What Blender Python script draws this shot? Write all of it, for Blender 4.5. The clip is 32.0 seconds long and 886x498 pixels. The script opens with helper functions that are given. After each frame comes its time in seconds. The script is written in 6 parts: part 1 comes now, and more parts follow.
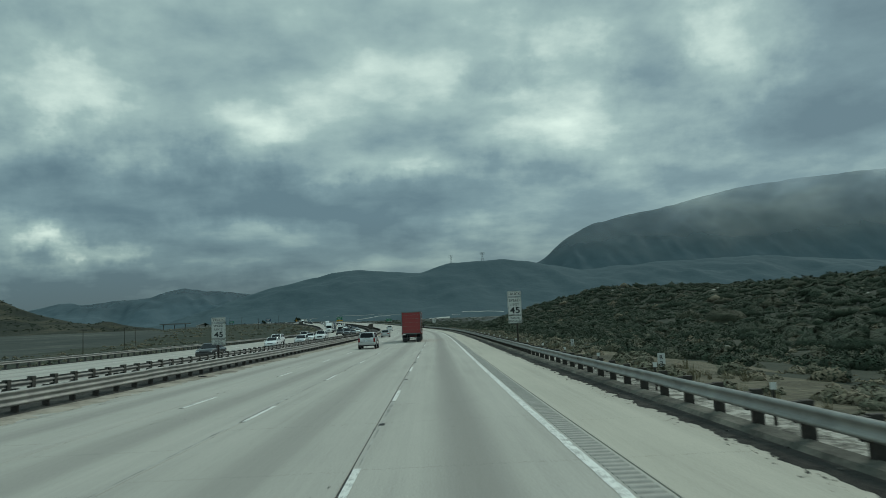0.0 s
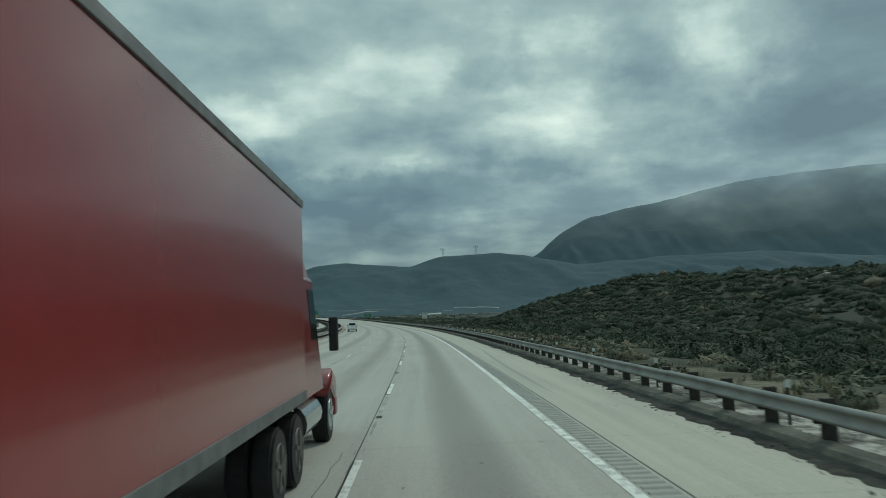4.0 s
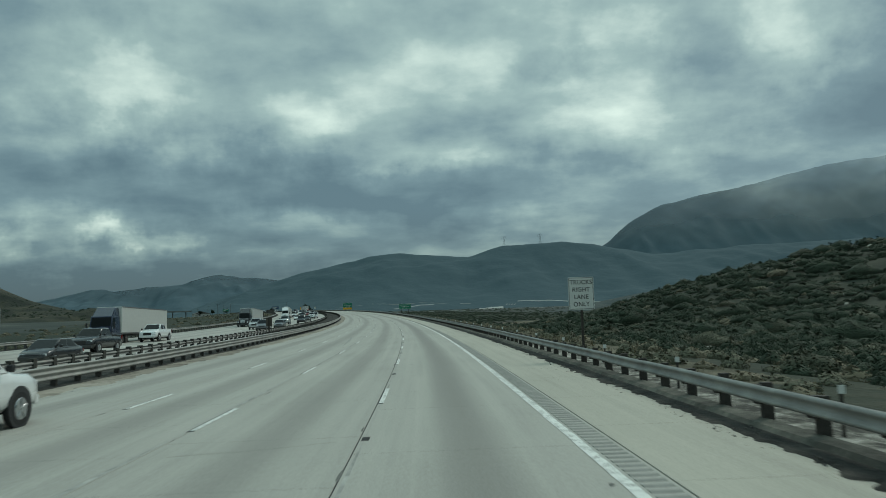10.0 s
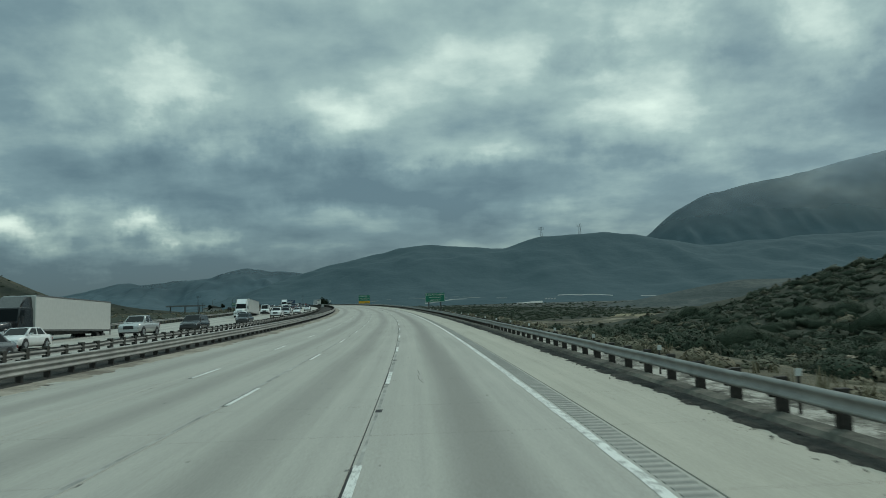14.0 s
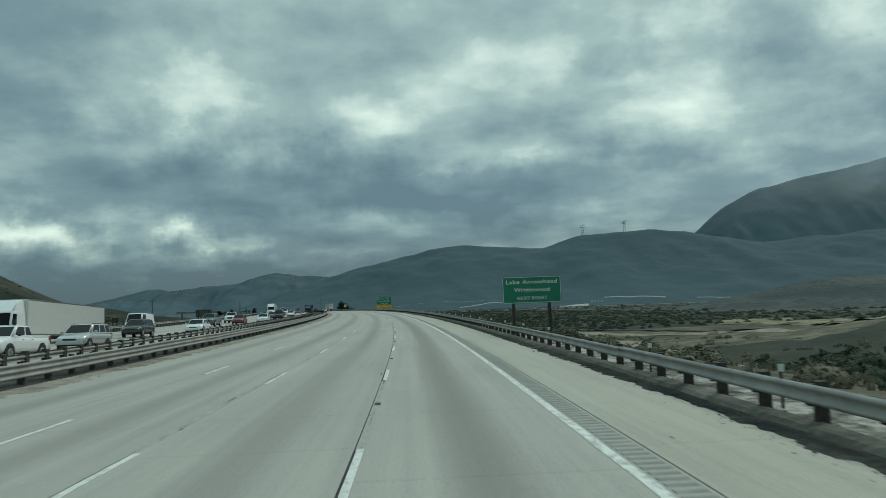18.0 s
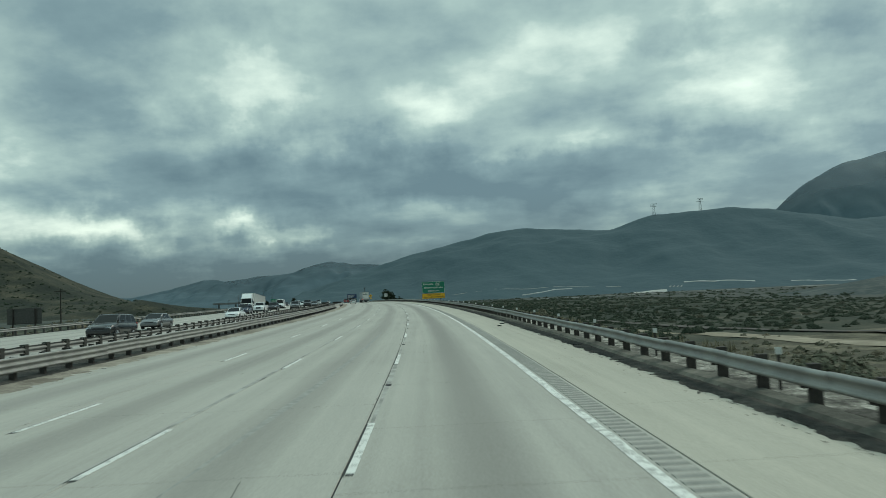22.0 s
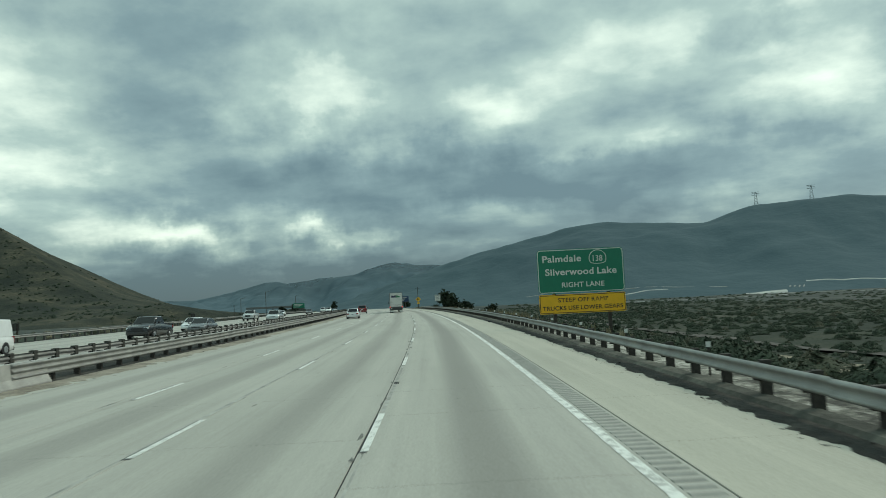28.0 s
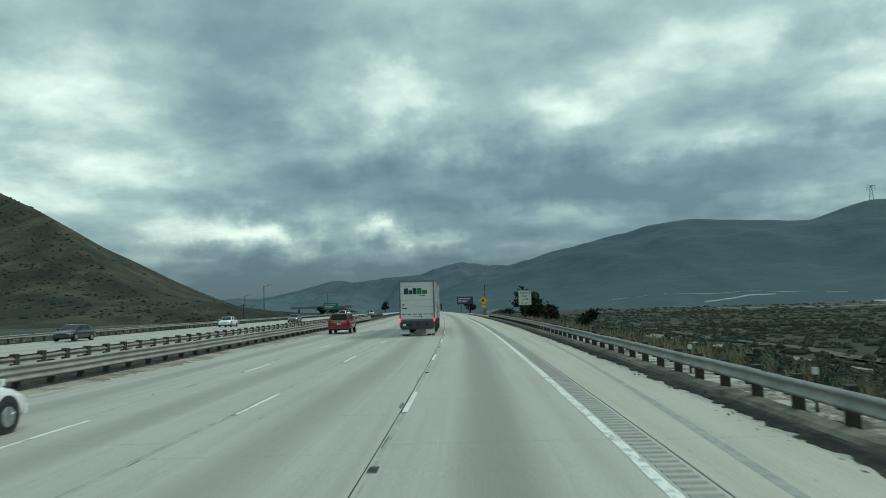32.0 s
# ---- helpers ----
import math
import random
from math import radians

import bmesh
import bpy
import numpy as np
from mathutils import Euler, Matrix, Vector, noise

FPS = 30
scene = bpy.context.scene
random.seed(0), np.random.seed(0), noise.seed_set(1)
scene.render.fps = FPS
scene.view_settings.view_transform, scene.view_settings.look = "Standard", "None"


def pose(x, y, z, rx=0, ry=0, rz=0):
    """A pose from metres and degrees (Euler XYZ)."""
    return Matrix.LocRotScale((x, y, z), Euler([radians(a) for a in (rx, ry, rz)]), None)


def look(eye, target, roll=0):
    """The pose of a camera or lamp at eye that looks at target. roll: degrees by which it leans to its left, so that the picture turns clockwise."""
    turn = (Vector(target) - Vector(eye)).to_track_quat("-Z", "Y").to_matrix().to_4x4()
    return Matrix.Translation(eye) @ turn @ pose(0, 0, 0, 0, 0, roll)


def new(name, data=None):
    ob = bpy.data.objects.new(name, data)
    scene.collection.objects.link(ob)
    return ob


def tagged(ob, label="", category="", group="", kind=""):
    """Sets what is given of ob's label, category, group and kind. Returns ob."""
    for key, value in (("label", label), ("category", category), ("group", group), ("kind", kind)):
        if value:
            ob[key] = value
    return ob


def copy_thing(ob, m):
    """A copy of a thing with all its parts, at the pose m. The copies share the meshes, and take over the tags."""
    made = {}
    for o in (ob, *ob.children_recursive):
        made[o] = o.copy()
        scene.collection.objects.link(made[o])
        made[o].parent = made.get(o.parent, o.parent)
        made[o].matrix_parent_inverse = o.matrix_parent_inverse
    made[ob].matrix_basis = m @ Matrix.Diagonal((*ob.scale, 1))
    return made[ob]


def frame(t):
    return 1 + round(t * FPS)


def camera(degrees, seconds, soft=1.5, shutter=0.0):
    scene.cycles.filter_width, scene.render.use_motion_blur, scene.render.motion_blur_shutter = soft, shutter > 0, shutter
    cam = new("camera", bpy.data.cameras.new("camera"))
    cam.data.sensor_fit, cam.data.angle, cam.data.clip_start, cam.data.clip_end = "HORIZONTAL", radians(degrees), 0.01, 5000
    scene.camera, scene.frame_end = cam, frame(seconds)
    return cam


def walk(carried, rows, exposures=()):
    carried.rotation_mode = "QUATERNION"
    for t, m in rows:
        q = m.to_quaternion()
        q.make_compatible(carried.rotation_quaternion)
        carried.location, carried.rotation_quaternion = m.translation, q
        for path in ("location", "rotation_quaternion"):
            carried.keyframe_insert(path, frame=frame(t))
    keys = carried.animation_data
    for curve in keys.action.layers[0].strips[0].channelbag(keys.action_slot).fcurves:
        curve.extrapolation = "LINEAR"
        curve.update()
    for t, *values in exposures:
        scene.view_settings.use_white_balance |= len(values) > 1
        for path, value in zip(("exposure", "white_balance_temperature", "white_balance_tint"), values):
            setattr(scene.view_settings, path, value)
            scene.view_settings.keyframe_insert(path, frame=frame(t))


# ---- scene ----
from mathutils.bvhtree import BVHTree

# The motorway is laid out along s (metres driven) and o (metres to the driver's right of the lane's middle).
K_STEP, K_FIRST = 80.0, -60.0
BEND = [-0.514, -0.164, 0.195, 0.592, 0.592, 0.512, 0.485, 0.604, 0.545, 0.582, 0.564, 0.411, 0.263, 0.114, -0.034, -0.05, 0.0]
CREST = [0.424, 0.472, 0.235, 0.147, 0.485, 0.797, 0.688, 0.314, -0.068, -0.111, -0.322, -0.323, -0.244, -0.183, -0.142, -0.118, -0.1]
DS = 4.0
SG = np.arange(-260.0, 5200.0, DS)
KN = K_FIRST + K_STEP * np.arange(len(BEND))
MID = SG[:-1] + DS / 2
_bend = np.where(MID > KN[-1], 0.0, np.interp(MID, KN, BEND)) * 1e-3
_bend = np.where(MID < -60, 0.0, _bend)
_crest = np.where((MID > KN[-1]) | (MID < -60), 0.0, np.interp(MID, KN, CREST)) * 1e-4


def _sum(v):
    return np.concatenate([[0.0], np.cumsum(v * DS)])


def _zero(v):
    return v - np.interp(0.0, SG, v)


HEAD = _zero(_sum(_bend))
_hm = (HEAD[1:] + HEAD[:-1]) / 2
CX, CY = _zero(_sum(-np.sin(_hm))), _zero(_sum(np.cos(_hm)))
SLOPE = _zero(_sum(_crest))
CZ = _zero(_sum((SLOPE[1:] + SLOPE[:-1]) / 2))


def heading(s):
    return np.interp(s, SG, HEAD)


def road_xyz(s, o, z=0.0):
    """Arrays of points beside the road: x, y, z."""
    h = heading(s)
    return np.stack(np.broadcast_arrays(np.interp(s, SG, CX) + o * np.cos(h), np.interp(s, SG, CY) + o * np.sin(h),
                                        np.interp(s, SG, CZ) + z), -1)


def on_road(s, o, z=0.0, turn=0.0):
    """A pose on the road: +y runs along it, +x to its right."""
    p = road_xyz(s, o, z)
    return pose(p[0], p[1], p[2], math.degrees(math.atan(np.interp(s, SG, SLOPE))), 0, math.degrees(heading(s)) + turn)


# ---- camera: seconds, metres along, metres right, degrees left of the road, up, roll ----
EYE = 2.236
ROWS = [
    (0.0, -0.64, 0.13, -1.16, 5.94, -2.62), (0.5, 11.47, 0.15, -1.17, 6.09, -2.2), (1.0, 23.63, 0.18, -1.27, 6.01, -1.58), (1.5, 36.42, 0.16, -1.39, 5.92, -1.76),
    (2.0, 49.13, 0.15, -1.53, 5.81, -1.74), (2.5, 61.5, 0.1, -1.58, 5.98, -2.07), (4.5, 111.23, -0.06, -1.82, 5.58, -2.32), (5.0, 122.95, -0.04, -2.0, 5.94, -2.11),
    (5.5, 134.84, -0.02, -1.52, 6.15, -1.75), (6.0, 146.86, -0.01, -0.96, 6.2, -1.15), (6.5, 158.94, -0.0, -0.81, 6.27, -0.36), (7.0, 170.91, 0.01, -1.03, 6.3, 0.28),
    (7.5, 183.0, 0.03, -1.12, 5.99, -0.44), (8.0, 195.23, 0.06, -1.15, 5.19, -1.34), (8.5, 208.11, 0.04, -1.18, 4.9, -1.31), (9.0, 221.03, 0.03, -1.5, 5.02, -1.49),
    (9.5, 233.47, 0.03, -1.55, 5.23, -1.75), (10.0, 245.67, 0.03, -1.18, 5.38, -2.02), (10.5, 257.85, 0.03, -1.11, 5.45, -2.23), (11.0, 270.19, 0.03, -1.12, 5.39, -2.51),
    (11.5, 282.67, 0.0, -1.16, 4.98, -2.54), (12.0, 295.18, -0.03, -1.33, 4.85, -2.62), (12.5, 307.42, -0.07, -1.45, 4.78, -2.61), (13.0, 319.48, -0.11, -1.63, 4.69, -2.47),
    (13.5, 331.42, -0.17, -1.72, 4.9, -2.18), (14.0, 343.21, -0.25, -1.82, 5.06, -1.88), (14.5, 356.07, -0.24, -1.63, 5.39, -1.92), (15.0, 368.91, -0.25, -1.12, 5.35, -1.89),
    (15.5, 381.09, -0.22, -0.89, 5.2, -1.82), (17.5, 429.7, -0.21, -2.33, 4.67, -2.27), (18.0, 441.8, -0.23, -2.12, 5.46, -2.28), (18.5, 454.39, -0.18, -2.09, 5.66, -2.13),
    (19.0, 466.89, -0.15, -2.03, 5.22, -2.24), (19.5, 479.16, -0.15, -1.92, 5.45, -2.5), (20.0, 491.42, -0.16, -1.56, 5.9, -2.63), (20.5, 503.12, -0.14, -1.5, 5.91, -2.64),
    (21.0, 515.04, -0.14, -1.39, 5.19, -2.78), (21.5, 527.87, -0.09, -1.04, 4.74, -2.83), (22.0, 540.44, -0.05, -0.94, 4.7, -2.79), (22.5, 552.26, -0.03, -0.75, 4.63, -2.82),
    (23.0, 563.74, 0.0, -0.61, 4.51, -2.83), (23.5, 575.28, 0.03, -0.29, 4.49, -2.95), (24.0, 586.84, 0.05, -0.17, 4.65, -3.15), (24.5, 599.12, 0.06, -0.57, 4.7, -3.43),
    (25.0, 611.56, 0.06, -0.62, 4.97, -3.53), (25.5, 622.9, 0.05, -0.47, 4.96, -3.52), (27.5, 669.4, 0.05, -0.37, 4.85, -2.96), (28.0, 681.33, 0.05, -0.31, 5.11, -2.81),
    (28.5, 693.3, 0.08, -0.1, 5.33, -2.68), (29.0, 705.3, 0.12, 0.18, 5.26, -2.54), (29.5, 716.99, 0.18, 0.64, 5.04, -2.4), (30.0, 728.51, 0.25, 1.0, 5.21, -2.26),
    (30.5, 740.37, 0.21, 1.13, 5.19, -1.97), (31.0, 752.33, 0.19, 1.19, 5.56, -1.8), (31.5, 764.52, 0.2, 1.6, 5.59, -1.71), (32.0, 776.83, 0.23, 2.05, 5.43, -1.73)]
cam = camera(62.18, 32.0, soft=0.75, shutter=0.15)


def camera_pose(s, o, yaw, up, roll):
    x, y, z = road_xyz(s, o)
    return pose(x, y, z + EYE, 90 + up, 0, math.degrees(heading(s)) + yaw) @ pose(0, 0, 0, 0, 0, roll)


walk(cam, [(t, camera_pose(*r)) for t, *r in ROWS],
     [(0, 0.0, 6380, 4), (8, 0.01, 6380, 4), (16, 0.04, 6380, 4), (20, 0.14, 6430, 4), (24, 0.31, 6700, 4), (28, 0.34, 6720, 4), (32, 0.27, 6350, 4)])

# ---- sky and sun ----
SUN_AZ, SUN_EL = 40.0, 42.0


def sky():
    world = bpy.data.worlds.new("cloudy_sky")
    scene.world = world
    world.use_nodes = True
    nt = world.node_tree
    nt.nodes.clear()
    L = nt.links.new

    def node(kind, **kw):
        n = nt.nodes.new(kind)
        for k, v in kw.items():
            n.inputs[k].default_value = v
        return n

    def maths(op, a, b=None, clamp=False):
        n = nt.nodes.new("ShaderNodeMath")
        n.operation, n.use_clamp = op, clamp
        for i, v in enumerate((a, b)):
            if v is None:
                continue
            if isinstance(v, (int, float)):
                n.inputs[i].default_value = v
            else:
                L(v, n.inputs[i])
        return n.outputs[0]

    tc = nt.nodes.new("ShaderNodeTexCoord").outputs["Generated"]
    sep = nt.nodes.new("ShaderNodeSeparateXYZ")
    L(tc, sep.inputs[0])
    up = maths("MAXIMUM", sep.outputs[2], 0.0)
    deep = maths("ADD", up, 0.2)
    comb = nt.nodes.new("ShaderNodeCombineXYZ")
    L(maths("DIVIDE", sep.outputs[0], deep), comb.inputs[0])
    L(maths("DIVIDE", sep.outputs[1], deep), comb.inputs[1])
    big = node("ShaderNodeTexNoise", Scale=1.0, Detail=3.5, Roughness=0.46, Distortion=0.08)
    fine = node("ShaderNodeTexNoise", Scale=2.7, Detail=6.0, Roughness=0.54, Distortion=0.0)
    for n in (big, fine):
        L(comb.outputs[0], n.inputs["Vector"])
    # directions are pushed about before the bright gaps are placed, so that their edges are ragged
    warp = node("ShaderNodeTexNoise", Scale=9.0, Detail=5.0, Roughness=0.6)
    L(tc, warp.inputs["Vector"])
    wsub = nt.nodes.new("ShaderNodeVectorMath")
    wsub.operation = "MULTIPLY_ADD"
    L(warp.outputs["Color"], wsub.inputs[0])
    wsub.inputs[1].default_value = (0.2, 0.2, 0.12)
    wsub.inputs[2].default_value = (-0.1, -0.1, -0.06)
    wadd = nt.nodes.new("ShaderNodeVectorMath")
    L(tc, wadd.inputs[0])
    L(wsub.outputs[0], wadd.inputs[1])
    # gaps: azimuth to the right, elevation, half widths, strength
    total = None
    for az, el, wa, we, gain in GAPS + SHADES:
        a, e = radians(az), radians(el)
        d = Vector((math.sin(a) * math.cos(e), math.cos(a) * math.cos(e), math.sin(e)))
        side = Vector((math.cos(a), -math.sin(a), 0))
        top = side.cross(d)
        parts = []
        for axis, width in ((side, wa), (top, we)):
            dot = nt.nodes.new("ShaderNodeVectorMath")
            dot.operation = "DOT_PRODUCT"
            L(wadd.outputs[0], dot.inputs[0])
            dot.inputs[1].default_value = axis
            off = maths("MULTIPLY", dot.outputs["Value"], 1 / math.sin(radians(width)))
            parts.append(maths("MULTIPLY", off, off))
        fall = maths("POWER", 2.718, maths("MULTIPLY", maths("ADD", *parts), -1.0))
        blob = maths("MULTIPLY", fall, gain)
        total = blob if total is None else maths("ADD", total, blob)
    cloud = maths("ADD", maths("MULTIPLY", big.outputs[0], 0.55), maths("MULTIPLY", fine.outputs[0], 0.45))
    level = maths("ADD", maths("MULTIPLY", maths("SUBTRACT", cloud, 0.5), 2.5), maths("ADD", total, 0.43))
    ramp = nt.nodes.new("ShaderNodeValToRGB")
    L(level, ramp.inputs[0])
    e = ramp.color_ramp.elements
    e[0].position, e[0].color = 0.0, (0.118, 0.19, 0.225, 1)
    e[1].position, e[1].color = 1.0, (0.84, 0.97, 0.87, 1)
    for p, c in ((0.3, (0.19, 0.285, 0.315)), (0.62, (0.36, 0.485, 0.47))):
        k = e.new(p)
        k.color = (*c, 1)
    # murk towards the horizon, a bright deck overhead
    low = nt.nodes.new("ShaderNodeMapRange")
    L(sep.outputs[2], low.inputs[0])
    low.inputs[1].default_value, low.inputs[2].default_value = 0.0, 0.15
    low.inputs[3].default_value, low.inputs[4].default_value = 0.52, 1.0
    high = nt.nodes.new("ShaderNodeMapRange")
    L(sep.outputs[2], high.inputs[0])
    high.inputs[1].default_value, high.inputs[2].default_value = 0.42, 1.0
    high.inputs[3].default_value, high.inputs[4].default_value = 1.0, 2.35
    mul = nt.nodes.new("ShaderNodeVectorMath")
    mul.operation = "SCALE"
    L(ramp.outputs[0], mul.inputs[0])
    L(maths("MULTIPLY", low.outputs[0], high.outputs[0]), mul.inputs["Scale"])
    clear = nt.nodes.new("ShaderNodeTexSky")
    clear.sky_type, clear.sun_disc = "NISHITA", False
    clear.sun_elevation, clear.sun_rotation = radians(SUN_EL), radians(SUN_AZ)
    thin = nt.nodes.new("ShaderNodeVectorMath")
    thin.operation = "SCALE"
    L(clear.outputs[0], thin.inputs[0])
    thin.inputs["Scale"].default_value = 0.1
    mix = nt.nodes.new("ShaderNodeMix")
    mix.data_type = "RGBA"
    mix.inputs["Factor"].default_value = 0.94
    L(thin.outputs[0], mix.inputs["A"])
    L(mul.outputs[0], mix.inputs["B"])
    bg = nt.nodes.new("ShaderNodeBackground")
    L(mix.outputs["Result"], bg.inputs[0])
    bg.inputs[1].default_value = 1.0
    out = nt.nodes.new("ShaderNodeOutputWorld")
    L(bg.outputs[0], out.inputs[0])


GAPS = [
    (-14.5, 15.5, 4.5, 2.8, 0.36), (-6.0, 18.0, 6, 3.4, 0.16), (-27, 18, 7, 4, 0.5), (23.5, 19, 5, 4.5, 0.44), (4, 18.5, 7, 4.5, 0.22),
    (13.5, 14, 6, 4, 0.44), (12, 20, 5, 3, 0.2), (-26.4, 6.8, 2.0, 0.8, 0.42), (-23.2, 6.3, 1.2, 0.7, 0.25), (-36.5, 7.3, 4.6, 1.2, 0.52), (-3.0, 13.2, 5, 1.5, 0.24), (-47.5, 17.5, 8, 4, 0.36), (-47.0, 11.0, 7, 2.4, 0.34),
    (-15, 21.5, 6, 3, 0.18), (-12.0, 7.5, 5, 0.9, 0.14), (-44, 7.5, 6, 1.4, 0.2)]
SHADES = [(6.5, 19.0, 2.6, 1.8, -0.3), (17.6, 18.6, 3, 3, -0.24), (-24.0, 10.5, 9, 3.0, -0.4), (-4, 9.0, 12, 2.4, -0.22), (-17, 9.8, 12, 1.8, -0.2),
          (2.0, 10.5, 10, 2.6, -0.2), (28, 12.5, 8, 4.5, -0.4), (-27, 2.6, 20, 2.6, -0.68), (-34, 13, 6, 2.4, -0.1)]
sky()

sun = new("sun", bpy.data.lights.new("sun", "SUN"))
sun.data.energy, sun.data.angle, sun.data.color = 1.1, radians(11), (1.0, 0.95, 0.86)
_a, _e = radians(SUN_AZ), radians(SUN_EL)
sun.matrix_world = look((0, 0, 300), Vector((0, 0, 300)) - Vector((math.sin(_a) * math.cos(_e), math.cos(_a) * math.cos(_e), math.sin(_e))))


# ---- materials ----
class Mat:
    """A small builder of node materials."""

    def __init__(self, name, rough=0.7, metal=0.0, spec=0.5):
        self.m = bpy.data.materials.new(name)
        self.m.use_nodes = True
        self.nt = self.m.node_tree
        self.b = self.nt.nodes["Principled BSDF"]
        self.b.inputs["Roughness"].default_value = rough
        self.b.inputs["Metallic"].default_value = metal
        self.b.inputs["Specular IOR Level"].default_value = spec

    def put(self, v, socket):
        if isinstance(v, bpy.types.NodeSocket):
            self.nt.links.new(v, socket)
        elif isinstance(v, (tuple, list)) and len(v) == 3 and socket.type == "RGBA":
            socket.default_value = (*v, 1)
        else:
            socket.default_value = v

    def place(self):
        return self.nt.nodes.new("ShaderNodeNewGeometry").outputs["Position"]

    def local(self):
        return self.nt.nodes.new("ShaderNodeTexCoord").outputs["Object"]

    def uv(self):
        return self.nt.nodes.new("ShaderNodeTexCoord").outputs["UV"]

    def scaled(self, v, sx, sy, sz):
        n = self.nt.nodes.new("ShaderNodeVectorMath")
        n.operation = "MULTIPLY"
        self.put(v, n.inputs[0])
        n.inputs[1].default_value = (sx, sy, sz)
        return n.outputs[0]

    def noise(self, v, scale, detail=3.0, rough=0.55):
        n = self.nt.nodes.new("ShaderNodeTexNoise")
        self.put(v, n.inputs["Vector"])
        n.inputs["Scale"].default_value, n.inputs["Detail"].default_value, n.inputs["Roughness"].default_value = scale, detail, rough
        return n.outputs[0]

    def ramp(self, fac, *stops):
        n = self.nt.nodes.new("ShaderNodeValToRGB")
        self.put(fac, n.inputs[0])
        e = n.color_ramp.elements
        while len(e) < len(stops):
            e.new(0.5)
        for k, (p, c) in zip(e, stops):
            k.position = p
            k.color = (*c, 1) if isinstance(c, tuple) else (c, c, c, 1)
        return n.outputs[0]

    def mix(self, fac, a, b, how="MIX"):
        n = self.nt.nodes.new("ShaderNodeMix")
        n.data_type, n.blend_type = "RGBA", how
        self.put(fac, n.inputs["Factor"])
        self.put(a, n.inputs["A"])
        self.put(b, n.inputs["B"])
        return n.outputs["Result"]

    def math(self, op, a, b=0.0):
        n = self.nt.nodes.new("ShaderNodeMath")
        n.operation = op
        self.put(a, n.inputs[0])
        self.put(b, n.inputs[1])
        return n.outputs[0]

    def split(self, v):
        n = self.nt.nodes.new("ShaderNodeSeparateXYZ")
        self.put(v, n.inputs[0])
        return n.outputs

    def chance(self):
        return self.nt.nodes.new("ShaderNodeObjectInfo").outputs["Random"]

    def island(self):
        return self.nt.nodes.new("ShaderNodeNewGeometry").outputs["Random Per Island"]

    def colour(self, v):
        self.put(v, self.b.inputs["Base Color"])
        return self

    def rough(self, v):
        self.put(v, self.b.inputs["Roughness"])
        return self

    def bump(self, height, strength=0.3, distance=0.02):
        n = self.nt.nodes.new("ShaderNodeBump")
        self.put(height, n.inputs["Height"])
        n.inputs["Strength"].default_value, n.inputs["Distance"].default_value = strength, distance
        self.nt.links.new(n.outputs[0], self.b.inputs["Normal"])
        return self


def plain(name, colour, rough=0.6, metal=0.0, wear=0.12, scale=6.0):
    """A surface with faint grime at two scales."""
    m = Mat(name, rough, metal)
    p = m.local()
    a = m.noise(p, scale, 4)
    b = m.noise(p, scale * 9, 2)
    dark = tuple(c * (1 - wear * 2) for c in colour)
    light = tuple(min(1, c * (1 + wear)) for c in colour)
    m.colour(m.ramp(m.math("ADD", m.math("MULTIPLY", a, 0.7), m.math("MULTIPLY", b, 0.3)), (0.3, dark), (0.7, light)))
    return m.m


def glow(name, colour, strength):
    m = Mat(name, 0.3)
    m.colour(colour)
    m.put(colour, m.b.inputs["Emission Color"])
    m.b.inputs["Emission Strength"].default_value = strength
    return m.m


